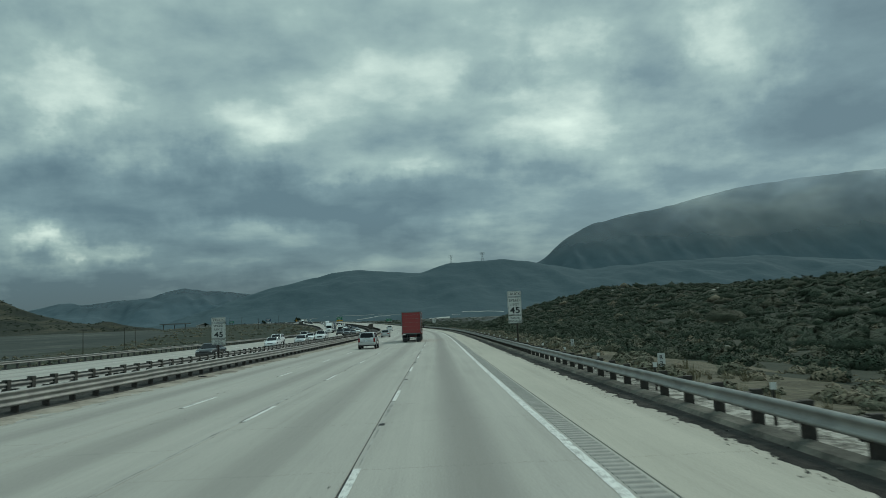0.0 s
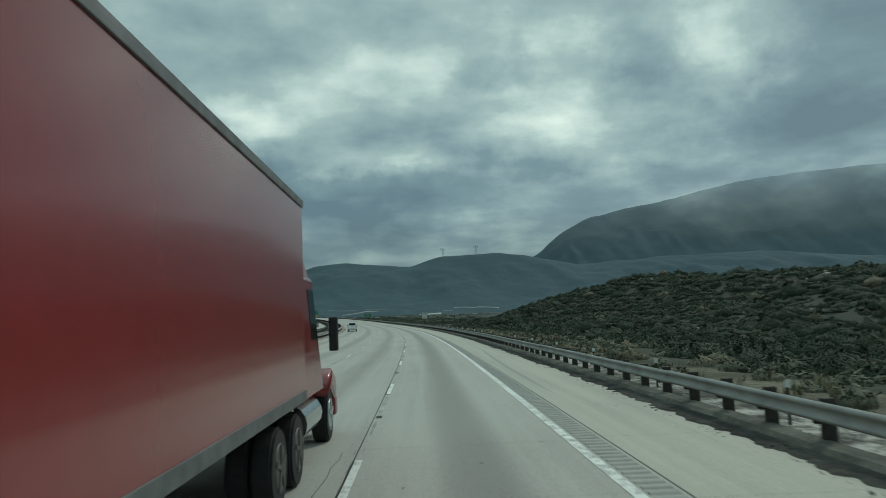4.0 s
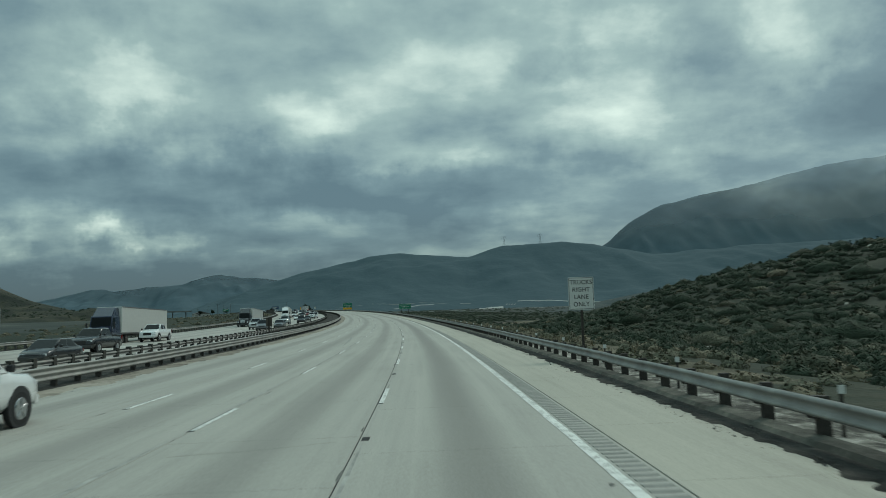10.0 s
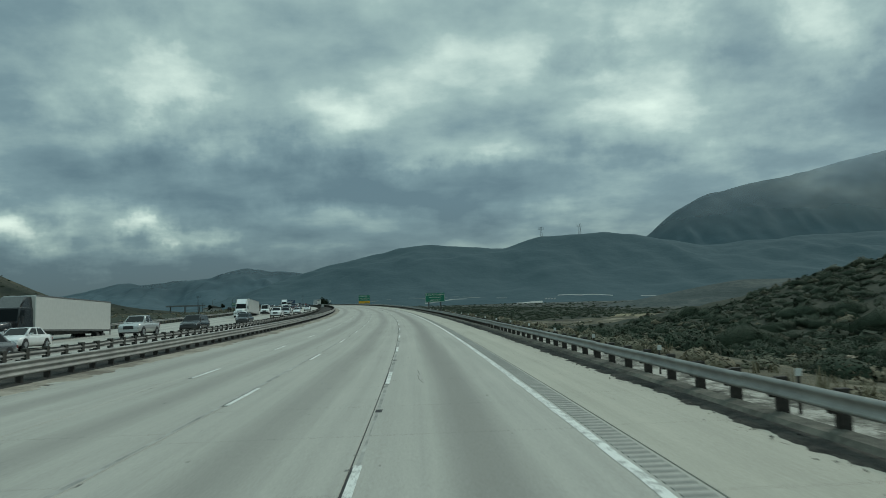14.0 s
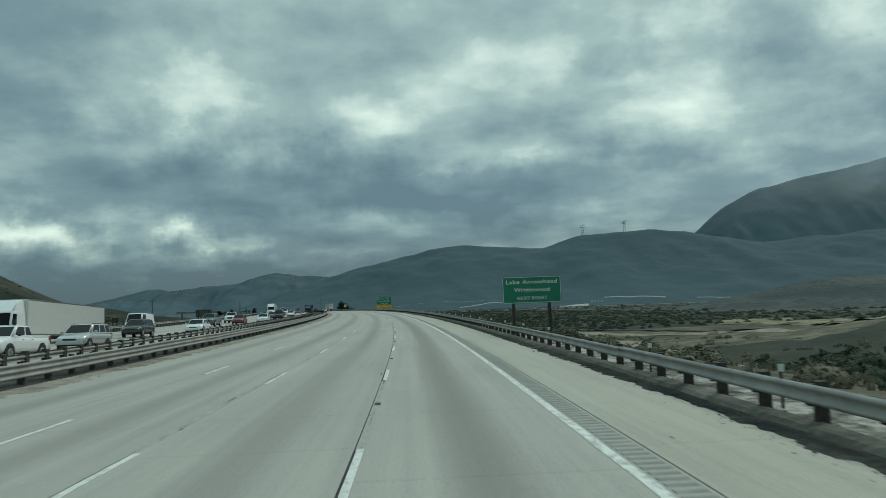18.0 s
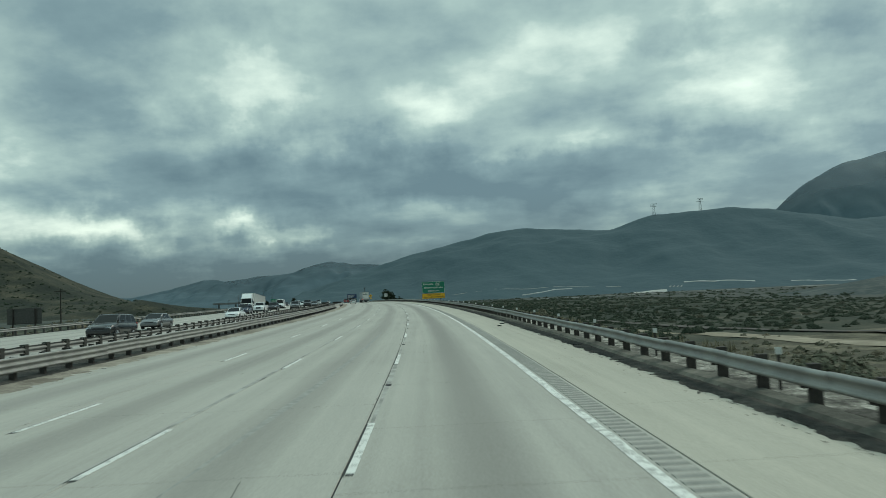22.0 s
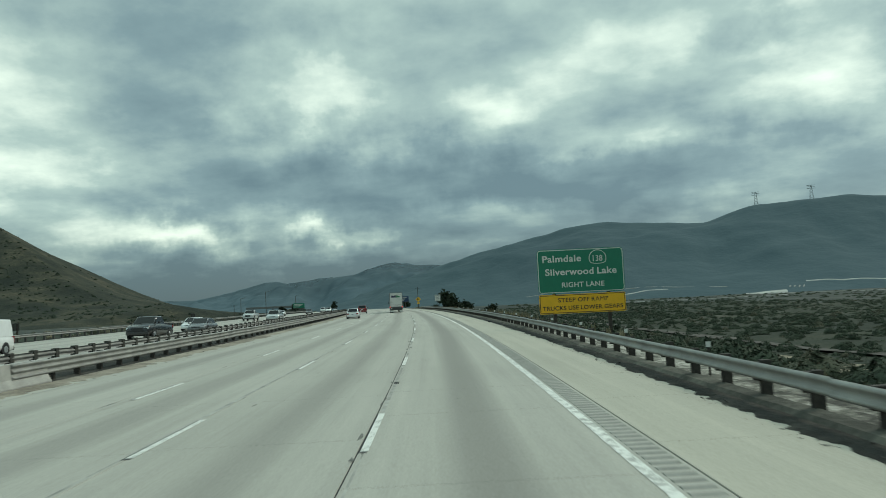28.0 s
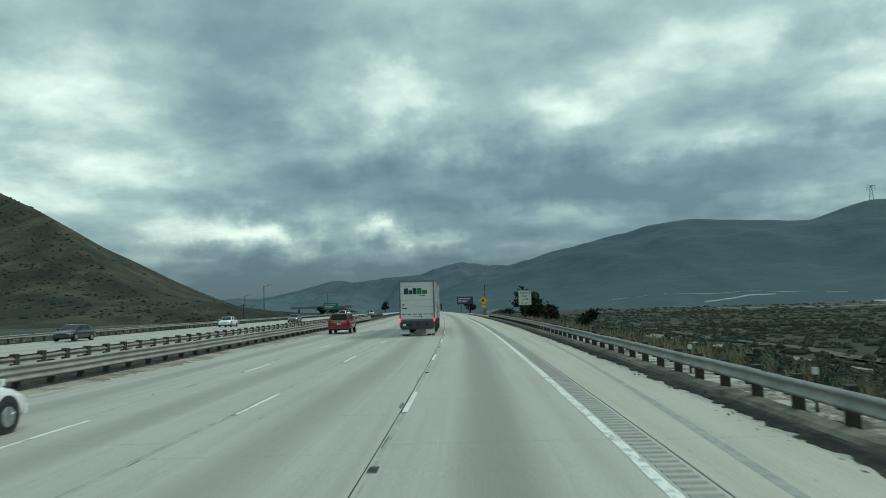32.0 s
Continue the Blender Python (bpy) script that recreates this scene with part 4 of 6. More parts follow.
    if kind in ("sedan", "coupe"):
        part("boot_edge", boxes((-w * 0.7, w * 0.7, -h2 + 0.03, -h2 + 0.16, deck - 0.03, deck + 0.015), bevel=0.012), body_paint, top)
    return top


TRAILER_WHITE = car_paint("dirty_white_trailer", (0.60, 0.60, 0.57))
TRAILER_RED = car_paint("red_trailer", (0.26, 0.03, 0.03))
TRAILER_FRAME = plain("grey_trailer_frame", (0.17, 0.175, 0.175), 0.55, 0.4, 0.25, 5)
PURPLE = plain("dark_purple_vinyl", (0.022, 0.018, 0.055), 0.5)
GREEN = plain("green_vinyl", (0.012, 0.16, 0.06), 0.5)
GRIME = plain("grimy_steel", (0.075, 0.08, 0.08), 0.7, 0.3, 0.35, 5)


def truck_wheels(parent, ys, half=1.22):
    for y in ys:
        for x in (-1, 1):
            wheel(parent, x * (half - 0.13), y, 0.5, 0.26, STEEL_DARK)
            wheel(parent, x * (half - 0.42), y, 0.5, 0.26, STEEL_DARK)


def trailer(name, label, length, paint_mat, m, axles, logo=None, floor=1.2, top=4.05, lit=False, group=""):
    """A box trailer, its rear doors at y = 0 and its front at y = length."""
    t = thing(name, label, "trailer", group, m=m)
    w = 1.29
    part("box", boxes((-w, w, 0.04, length, floor, top), bevel=0.03), paint_mat, t)
    frame = bmesh.new()
    for a in ((-w - 0.004, -w + 0.09, -0.03, 0.05, floor - 0.55, top), (w - 0.09, w + 0.004, -0.03, 0.05, floor - 0.55, top), (-w + 0.09, w - 0.09, -0.03, 0.05, top - 0.10, top + 0.004), (-w + 0.09, w - 0.09, -0.03, 0.05, floor - 0.09, floor + 0.03)):
        box(frame, *a, bevel=0.01)
    part("rear_frame", frame, TRAILER_FRAME, t, "grey metal rear frame")
    part("roll_door", boxes((-w + 0.10, w - 0.10, 0.005, 0.045, floor + 0.04, top - 0.11), bevel=0.008), paint_mat, t, "dirty white roll-up door")
    for i in range(5):
        z = floor + 0.42 + i * 0.5
        part("door_seam", boxes((-w + 0.12, w - 0.12, 0.0, 0.02, z, z + 0.012)), TRAILER_FRAME, t)
    for x in (-1, 1):
        part("top_rail", boxes((x * w - 0.02, x * w + 0.02, 0.05, length - 0.02, top - 0.09, top + 0.02), bevel=0.008), TRAILER_FRAME, t)
        part("side_rail", boxes((x * w - 0.02, x * w + 0.02, 0.05, length - 0.02, floor - 0.05, floor + 0.10), bevel=0.008), TRAILER_FRAME, t)
        part("tail_lamp", boxes((x * 1.24 - 0.05, x * 1.24 + 0.05, -0.05, -0.028, floor - 0.16, floor + 0.10), bevel=0.01), TAIL_LIT if lit else TAIL_RED, t, "lit red tail lamp" if lit else "red tail lamp")
        part("mud_flap", boxes((x * 0.92 - 0.32, x * 0.92 + 0.32, 0.10, 0.125, 0.16, 0.62), bevel=0.008), SIGN_WHITE if lit else BLACK_TRIM, t, "pale mud flap" if lit else "")
    if lit:
        part("step_panel", boxes((-w + 0.08, w - 0.08, -0.02, 0.03, floor - 0.62, floor - 0.10), bevel=0.01), GRIME, t, "grimy dark lower panel")
        for i in range(6):
            part("reflector", boxes((-1.1 + i * 0.40, -0.86 + i * 0.40, -0.006, 0.012, floor + 0.36, floor + 0.40)), INK if i % 2 == 0 else TAIL_RED, t)
        for i, (x, h) in enumerate(((-0.95, 0.16), (-0.62, 0.13), (-0.45, 0.2), (0.0, 0.24), (0.75, 0.16))):
            part("stencil", boxes((x - 0.11, x + 0.11, -0.028, -0.018, floor - 0.45, floor - 0.45 + h)), SIGN_WHITE if i < 1 else BLACK_TRIM, t)
        for z, hgt, wid in ((floor + 0.78, 0.07, 0.34), (floor + 1.0, 0.05, 0.16), (floor + 1.12, 0.05, 0.2)):
            part("stencil", boxes((-1.08, -1.08 + wid, -0.002, 0.008, z, z + hgt)), INK, t)
        part("latch", boxes((0.30, 0.36, -0.03, 0.01, floor + 0.16, floor + 0.30), (-0.4, 0.3, -0.015, 0.01, floor + 0.2, floor + 0.22), bevel=0.005), BLACK_TRIM, t)
    if logo == "rear":
        # plain blocks in the colours of the lettering
        for x0, x1, z1, c in ((-0.93, -0.62, 0.47, PURPLE), (-0.59, -0.32, 0.33, PURPLE), (-0.29, 0.0, 0.47, PURPLE), (0.03, 0.36, 0.47, GREEN), (0.40, 0.76, 0.33, GREEN)):
            part("logo_block", boxes((x0, x1, -0.003, 0.008, 3.05, 3.02 + z1), bevel=0.002), c, t)
        part("logo_bar", boxes((0.18, 0.62, -0.003, 0.008, 2.90, 2.97)), TRAILER_FRAME, t)
    part("underride_guard", boxes((-1.15, 1.15, 0.0, 0.10, 0.50, 0.62), (-0.6, -0.5, 0.0, 0.10, 0.6, floor), (0.5, 0.6, 0.0, 0.10, 0.6, floor), bevel=0.01), GRIME, t)
    part("chassis", boxes((-0.55, 0.55, 0.2, length - 0.4, floor - 0.28, floor - 0.02), bevel=0.02), GRIME, t)
    truck_wheels(t, axles)
    return t


def tractor(label, paint_mat, m, sleeper=True, group=""):
    """A long-nosed road tractor, its hitch at y = 0 and its nose ahead."""
    t = thing("truck_tractor", label, "truck", group, m=m)
    w = 1.2
    part("chassis", boxes((-0.45, 0.45, -1.2, 5.6, 0.72, 0.98), bevel=0.02), GRIME, t)
    back = 1.0 if sleeper else 2.0
    k = frustum(((back, 3.55, w, 1.1), (back, 3.05, w * 0.92, 3.05)))
    part("cab", cabin_mesh(k), paint_mat, t)
    part("windscreen", pane(k["frb"], k["flb"], k["flt"], k["frt"], 0.06, 0.94, 0.42, 0.92), GLASS, t)
    part("side_window", pane(k["rrb"], k["frb"], k["frt"], k["rrt"], 0.66, 0.95, 0.45, 0.88), GLASS, t)
    part("side_window", pane(k["flb"], k["rlb"], k["rlt"], k["flt"], 0.05, 0.34, 0.45, 0.88), GLASS, t)
    r = frustum(((back, 3.0, w * 0.90, 3.0), (back, 1.9, w * 0.80, 3.95)))
    part("roof_fairing", cabin_mesh(r), paint_mat, t)
    part("hood", hull([(3.4, 1.0, 0.8, 1.95), (4.2, 0.96, 0.78, 1.88), (5.2, 0.86, 0.78, 1.72), (5.55, 0.74, 0.85, 1.55)]), paint_mat, t, smooth=True)
    part("grille", boxes((-0.48, 0.48, 5.54, 5.60, 0.85, 1.48), bevel=0.03), CHROME, t, "chrome radiator grille")
    part("bumper", boxes((-1.18, 1.18, 5.35, 5.68, 0.38, 0.74), bevel=0.05), paint_mat, t)
    for x in (-1, 1):
        part("fender", hull([(3.9, 0.24, 0.9, 1.15), (4.5, 0.26, 1.02, 1.38), (5.2, 0.24, 0.75, 1.2)]), paint_mat, t, smooth=True).location = (x * 0.98, 0, 0)
        part("headlight", boxes((x * 0.92 - 0.17, x * 0.92 + 0.17, 5.22, 5.40, 0.92, 1.14), bevel=0.04), LAMP_CLEAR, t)
        part("mirror", boxes((x * 1.42 - 0.08, x * 1.42 + 0.08, 3.3, 3.42, 1.75, 2.35), bevel=0.03), BLACK_TRIM, t)
        part("fuel_tank", tube(bmesh.new(), (x * 0.95, 1.3, 0.75), (x * 0.95, 2.9, 0.75), 0.3, n=16), CHROME, t)
        part("exhaust_stack", tube(bmesh.new(), (x * 1.05, back - 0.14, 1.0), (x * 1.05, back - 0.14, 3.6), 0.075, n=10), CHROME, t)
        wheel(t, x * 1.02, 4.55, 0.5, 0.3, ALLOY)
    truck_wheels(t, (-0.65, 0.65))
    return t


def rig(s, o, turn, cab_label, cab_paint, box_label, box_paint, length=15.5, group=""):
    """A tractor with one trailer; s is the trailer's rear or, for oncoming trucks, its nose."""
    m = on_road(s, o, 0, turn)
    if turn:
        m = m @ pose(0, -(length + 4.6), 0)
    trailer("semi_trailer", box_label, length, box_paint, m, (1.6, 2.85), group=group)
    tractor(cab_label, cab_paint, m @ pose(0, length - 1.0, 0), group=group)


# own carriageway
LANE2, LANE3, LANE4 = EDGE - 1.5 * LANE, EDGE - 2.5 * LANE + 0.2, EDGE - 3.5 * LANE + 0.35
GR, OPP = "traffic on the motorway", "oncoming traffic"
truck_m = on_road(830.5, -3.05)
trailer("box_trailer", "dirty white double trailer with roll-up rear door", 8.6, TRAILER_WHITE, truck_m, (1.4,), "rear", lit=True, group=GR)
trailer("box_trailer", "dirty white lead trailer of a double", 8.6, TRAILER_WHITE, truck_m @ pose(0, 9.5, 0), (1.4,), lit=False, group=GR)
dolly = thing("converter_dolly", "dark two-wheeled dolly between the trailers", "dolly", m=truck_m @ pose(0, 7.6, 0))
part("frame", boxes((-0.5, 0.5, -0.6, 0.7, 0.85, 1.05), (-0.08, 0.08, 0.6, 2.0, 0.75, 0.9), bevel=0.02), GRIME, dolly)
truck_wheels(dolly, (0.0,))
tractor("white tractor pulling the double trailers", PAINTS["white"], truck_m @ pose(0, 17.4, 0), False, GR)
trailer("box_trailer", "red box trailer with dark rear frame", 12.0, TRAILER_RED, on_road(98, -3.1), (1.6, 2.85), group=GR)
tractor("dark red tractor pulling a red trailer", PAINTS["red"], on_road(98, -3.1) @ pose(0, 11.0, 0), True, GR)
car("suv", "silver", "silver suv with dark tinted rear window", on_road(79.3, -7.15), GR)
car("sedan", "silver", "silver sedan with rounded tail lamps", on_road(149.3, -9.6), GR)
car("pickup", "white", "white crew-cab pickup with open bed", on_road(261.0, -10.2), GR)
car("suv", "red", "dark red suv with chrome tailgate strip", on_road(842.0, -10.2), GR)
car("suv", "white", "white suv far down the motorway", on_road(1010, -12.0 + 1.8), GR)
car("sedan", "white", "white sedan with five-spoke wheels", on_road(789.5, -9.6), GR)
# oncoming carriageway
for kind, colour, s, o, text in (
        ("coupe", "black", 73, -22.2, "black muscle coupe with four headlights"), ("sedan", "white", 106, -23.2, "white sedan"), ("sedan", "silver", 118, -21.2, "silver sedan"),
        ("suv", "white", 124, -26.4, "white suv"), ("pickup", "white", 140, -21.2, "white pickup"), ("sedan", "white", 152, -25.0, "white sedan"), ("suv", "white", 168, -28.8, "white suv"),
        ("pickup", "grey", 196, -21.4, "grey pickup"), ("suv", "black", 217, -25.0, "black suv"), ("sedan", "grey", 223, -21.6, "dark grey sedan"), ("pickup", "silver", 250, -25.4, "silver pickup"),
        ("sedan", "white", 262, -21.4, "white sedan"), ("suv", "white", 276, -25.2, "white suv behind a truck"), ("sedan", "black", 290, -21.6, "black sedan"), ("van", "white", 292, -28.6, "white delivery van"),
        ("pickup", "black", 304, -24.8, "black pickup"), ("pickup", "white", 330, -28.6, "white pickup"), ("suv", "grey", 361, -21.8, "grey suv"), ("pickup", "silver", 374, -25.0, "silver pickup"),
        ("sedan", "grey", 381, -22.0, "grey sedan"), ("sedan", "white", 394, -26.2, "white sedan"), ("pickup", "silver", 411, -24.4, "silver pickup"), ("suv", "black", 418, -21.4, "black suv"),
        ("sedan", "black", 447, -22.0, "dark sedan"), ("sedan", "white", 468, -26.0, "white sedan"), ("pickup", "white", 484, -22.4, "white pickup"), ("suv", "silver", 492, -21.6, "silver suv"),
        ("suv", "black", 517, -26.4, "black suv"), ("sedan", "white", 522, -21.8, "white sedan"), ("van", "white", 528, -29.8, "white van"), ("pickup", "grey", 549, -26.4, "grey pickup"),
        ("sedan", "red", 562, -24.6, "red hatchback"), ("pickup", "white", 574, -27.8, "white pickup"), ("sedan", "white", 566, -21.4, "white sedan"), ("suv", "black", 593, -21.8, "black suv"),
        ("sedan", "grey", 612, -25.0, "grey sedan"), ("sedan", "white", 634, -22.4, "white sedan"), ("minivan", "navy", 668, -27.6, "dark blue minivan"), ("pickup", "white", 676, -26.2, "white pickup"),
        ("suv", "black", 692, -26.0, "black suv"), ("suv", "grey", 704, -22.8, "grey suv"), ("van", "white", 728, -28.4, "white delivery van"), ("pickup", "black", 742, -22.6, "black pickup"),
        ("sedan", "grey", 752, -21.2, "grey sedan"), ("sedan", "white", 762, -24.8, "white sedan"), ("suv", "silver", 790, -21.0, "silver suv"), ("pickup", "silver", 812, -28.6, "silver pickup"),
        ("sedan", "black", 842, -34.0, "dark sedan"), ("sedan", "white", 884, -32.6, "white sedan"), ("sedan", "grey", 905, -27.0, "dark grey sedan"), ("suv", "white", 940, -23.0, "white suv"),
        ("pickup", "white", 985, -27.0, "white pickup"), ("sedan", "silver", 1030, -23.2, "silver sedan"), ("suv", "black", 1080, -27.2, "black suv")):
    car(kind, colour, text + " coming the other way", on_road(s, o, 0.03, 180), OPP)
rig(282, -32.6, 180, "white tractor with tall roof fairing", PAINTS["white"], "white box semi-trailer with small dark emblem", TRAILER_WHITE, group=OPP)
rig(322, -32.4, 180, "dark tractor coming the other way", PAINTS["navy"], "pale box semi-trailer behind a dark tractor", TRAILER_WHITE, group=OPP)
rig(400, -31.8, 180, "dark tractor with chrome stacks", PAINTS["black"], "white box semi-trailer on the oncoming road", TRAILER_WHITE, group=OPP)
rig(498, -31.6, 180, "white tractor coming the other way", PAINTS["white"], "dirty white box semi-trailer with grey frame", TRAILER_WHITE, group=OPP)
rig(690, -31.4, 180, "white tractor with sloping hood", PAINTS["white"], "white box semi-trailer with small dark lettering bars", TRAILER_WHITE, group=OPP)


# ---- signs ----
def rounded(bm, x0, x1, z0, z1, y0, y1, r, n=5):
    """A plate with rounded corners, facing -y."""
    pts = []
    for cx, cz, a0 in ((x1 - r, z1 - r, 0), (x0 + r, z1 - r, 90), (x0 + r, z0 + r, 180), (x1 - r, z0 + r, 270)):
        for i in range(n):
            a = radians(a0 + 90 * i / (n - 1))
            pts.append((cx + r * math.cos(a), cz + r * math.sin(a)))
    front, back = [bm.verts.new((x, y0, z)) for x, z in pts], [bm.verts.new((x, y1, z)) for x, z in pts]
    bm.faces.new(front), bm.faces.new(back[::-1])
    for i in range(len(pts)):
        j = (i + 1) % len(pts)
        bm.faces.new((front[i], back[i], back[j], front[j]))
    return bm


def word_mesh(text, height, bold):
    cu = bpy.data.curves.new("lettering", "FONT")
    cu.body, cu.align_x, cu.size, cu.offset, cu.extrude, cu.space_character = text, "CENTER", height / 0.70, bold * height / 0.3, 0.003, 1.08
    tmp = bpy.data.objects.new("lettering", cu)
    scene.collection.objects.link(tmp)
    bpy.context.view_layer.update()
    me = bpy.data.meshes.new_from_object(tmp.evaluated_get(bpy.context.evaluated_depsgraph_get()))
    bpy.data.objects.remove(tmp)
    return me


def words(text, height, x, z, y, mat, parent, wide=1.0, bold=0.004):
    """Lettering on a sign, centred on x, its base at z; each word is a part."""
    # strokes of an M would run into each other when thickened
    meshes = [word_mesh(t, height, 0.0 if "M" in t else bold) for t in text.split()]
    spans = [(min(v.co.x for v in me.vertices), max(v.co.x for v in me.vertices)) for me in meshes]
    gap = height * 0.52
    at = -(sum(b - a for a, b in spans) + gap * (len(spans) - 1)) / 2
    for me, (a, b) in zip(meshes, spans):
        me.materials.clear()
        me.materials.append(mat)
        ob = under(new("lettering", me), parent)
        ob.matrix_basis = pose(x + wide * (at - a), y - 0.004, z, 90, 0, 0) @ Matrix.Diagonal((wide, 1, 1, 1))
        at += b - a + gap


def panel(parent, x0, x1, z0, z1, mat, border, r=0.05, inset=0.025, rim=0.02, name="panel", y=0.0):
    """A sign panel with a painted border line; gives the panel."""
    p = part(name, rounded(bmesh.new(), x0, x1, z0, z1, y, y + 0.012, r), mat, parent)
    part("border", rounded(bmesh.new(), x0 + inset, x1 - inset, z0 + inset, z1 - inset, y - 0.003, y + 0.002, r * 0.8), border, p)
    part("field", rounded(bmesh.new(), x0 + inset + rim, x1 - inset - rim, z0 + inset + rim, z1 - inset - rim, y - 0.006, y - 0.001, r * 0.6), mat, p)
    part("sign_back", rounded(bmesh.new(), x0 + 0.01, x1 - 0.01, z0 + 0.01, z1 - 0.01, y + 0.013, y + 0.017, r), SIGN_BACK, p)
    return p


def speed_sign(m, w, zs, post_x=0.0, foot=-1.2):
    t = thing("speed_limit_sign", "white speed limit sign with black lettering on a post", "road sign", m=m)
    (a0, a1), (b0, b1), (c0, c1) = zs
    h = w / 2
    p = panel(t, -h, h, a0, a1, SIGN_WHITE, INK)
    words("TRUCK", (a1 - a0) * 0.5, 0, a0 + (a1 - a0) * 0.25, -0.007, INK, p, 0.92)
    p = panel(t, -h, h, b0, b1, SIGN_WHITE, INK)
    H = b1 - b0
    words("SPEED", H * 0.15, 0, b0 + H * 0.75, -0.007, INK, p, 1.0)
    words("LIMIT", H * 0.15, 0, b0 + H * 0.51, -0.007, INK, p, 1.0)
    words("45", H * 0.33, 0, b0 + H * 0.10, -0.007, INK, p, 1.15, 0.012)
    p = panel(t, -h, h, c0, c1, SIGN_WHITE, INK)
    words("RADAR", (c1 - c0) * 0.26, 0, c0 + (c1 - c0) * 0.56, -0.007, INK, p, 0.95)
    words("ENFORCED", (c1 - c0) * 0.26, 0, c0 + (c1 - c0) * 0.16, -0.007, INK, p, 0.85)
    part("post", boxes((post_x - 0.06, post_x + 0.06, 0.02, 0.14, foot, a1 - 0.1), bevel=0.008), RUSTY, t, "dark wooden post")
    return t


speed_sign(on_road(65.5, 7.32), 1.24, ((4.44, 4.93), (2.80, 4.39), (2.06, 2.74)), 0.15)
speed_sign(on_road(51.0, -14.95), 0.98, ((3.10, 3.44), (1.98, 3.06), (1.55, 1.94)), -0.05, -0.2)


def lane_sign(m, w, z0, z1, foot):
    t = thing("truck_lane_sign", "white sign with black lettering for trucks", "road sign", "truck lane signs", m=m)
    p = panel(t, -w / 2, w / 2, z0, z1, SIGN_WHITE, INK)
    H = z1 - z0
    for i, text in enumerate(("TRUCKS", "RIGHT", "LANE", "ONLY")):
        words(text, H * 0.135, 0, z0 + H * (0.78 - 0.225 * i), -0.007, INK, p, 0.92)
    part("post", boxes((-0.05, 0.05, 0.02, 0.12, foot, z1 - 0.1), bevel=0.008), RUSTY, t)
    return t


lane_sign(on_road(278.0, 7.05), 1.14, 2.14, 3.58, -1.2)
lane_sign(on_road(852.0, 7.0), 1.3, 1.95, 3.45, -1.2)


def guide_sign():
    t = thing("guide_sign", "green exit guide sign with white lettering on two posts", "road sign", m=on_road(490.0, 7.95))
    p = panel(t, -1.96, 1.96, 2.03, 3.80, SIGN_GREEN, SIGN_WHITE, 0.14, 0.03, 0.035)
    words("Lake Arrowhead", 0.26, 0, 3.32, -0.007, SIGN_WHITE, p, 1.27, 0.008)
    words("Wrightwood", 0.26, 0, 2.80, -0.007, SIGN_WHITE, p, 1.15, 0.008)
    words("NEXT RIGHT", 0.21, 0, 2.27, -0.007, SIGN_WHITE, p, 1.13, 0.006)
    for x in (-1.25, 1.15):
        part("post", boxes((x - 0.1, x + 0.1, 0.02, 0.22, -2.4, 3.5), bevel=0.012), RUSTY, t, "brown wooden post")
    return t


def exit_sign():
    t = thing("exit_sign", "green exit sign over a yellow warning panel", "road sign", m=on_road(731.2, 10.36))
    p = panel(t, -2.98, 2.98, 2.18, 5.18, SIGN_GREEN, SIGN_WHITE, 0.28, 0.04, 0.05)
    words("Palmdale", 0.44, -1.27, 4.32, -0.007, SIGN_WHITE, p, 1.12, 0.01)
    words("Silverwood Lake", 0.44, 0, 3.42, -0.007, SIGN_WHITE, p, 1.09, 0.01)
    words("RIGHT LANE", 0.33, 0.1, 2.58, -0.007, SIGN_WHITE, p, 1.05, 0.008)
    # the route shield: a rounded spade with its number
    for k, (mat, y) in enumerate(((SIGN_WHITE, -0.008), (SIGN_GREEN, -0.012))):
        bm = bmesh.new()
        r = 0.58 - 0.05 * k
        pts = [(1.2 + r * 1.05 * math.sin(a), 4.48 + r * (math.cos(a) if math.cos(a) > -0.5 else -0.5 - 0.35 * (-0.5 - math.cos(a)))) for a in np.linspace(0, 2 * math.pi, 28, endpoint=False)]
        f, b = [bm.verts.new((x, y, z)) for x, z in pts], [bm.verts.new((x, -0.002, z)) for x, z in pts]
        bm.faces.new(f)
        for i in range(len(f)):
            bm.faces.new((f[i], b[i], b[(i + 1) % len(f)], f[(i + 1) % len(f)]))
        part("route_shield", bm, mat, p)
    words("138", 0.40, 1.2, 4.28, -0.014, SIGN_WHITE, p, 0.85)
    q = panel(t, -2.96, 2.96, 0.80, 2.10, SIGN_YELLOW, INK, 0.1, 0.04, 0.04)
    words("STEEP OFF RAMP", 0.28, 0.05, 1.58, -0.007, INK, q, 1.1, 0.006)
    words("TRUCKS USE LOWER GEARS", 0.28, 0, 1.04, -0.007, INK, q, 1.03, 0.006)
    for x in (-1.9, 1.85):
        part("post", boxes((x - 0.11, x + 0.11, 0.03, 0.25, -6.0, 4.9), bevel=0.012), RUSTY, t, "brown wooden post")
    return t


guide_sign()
exit_sign()


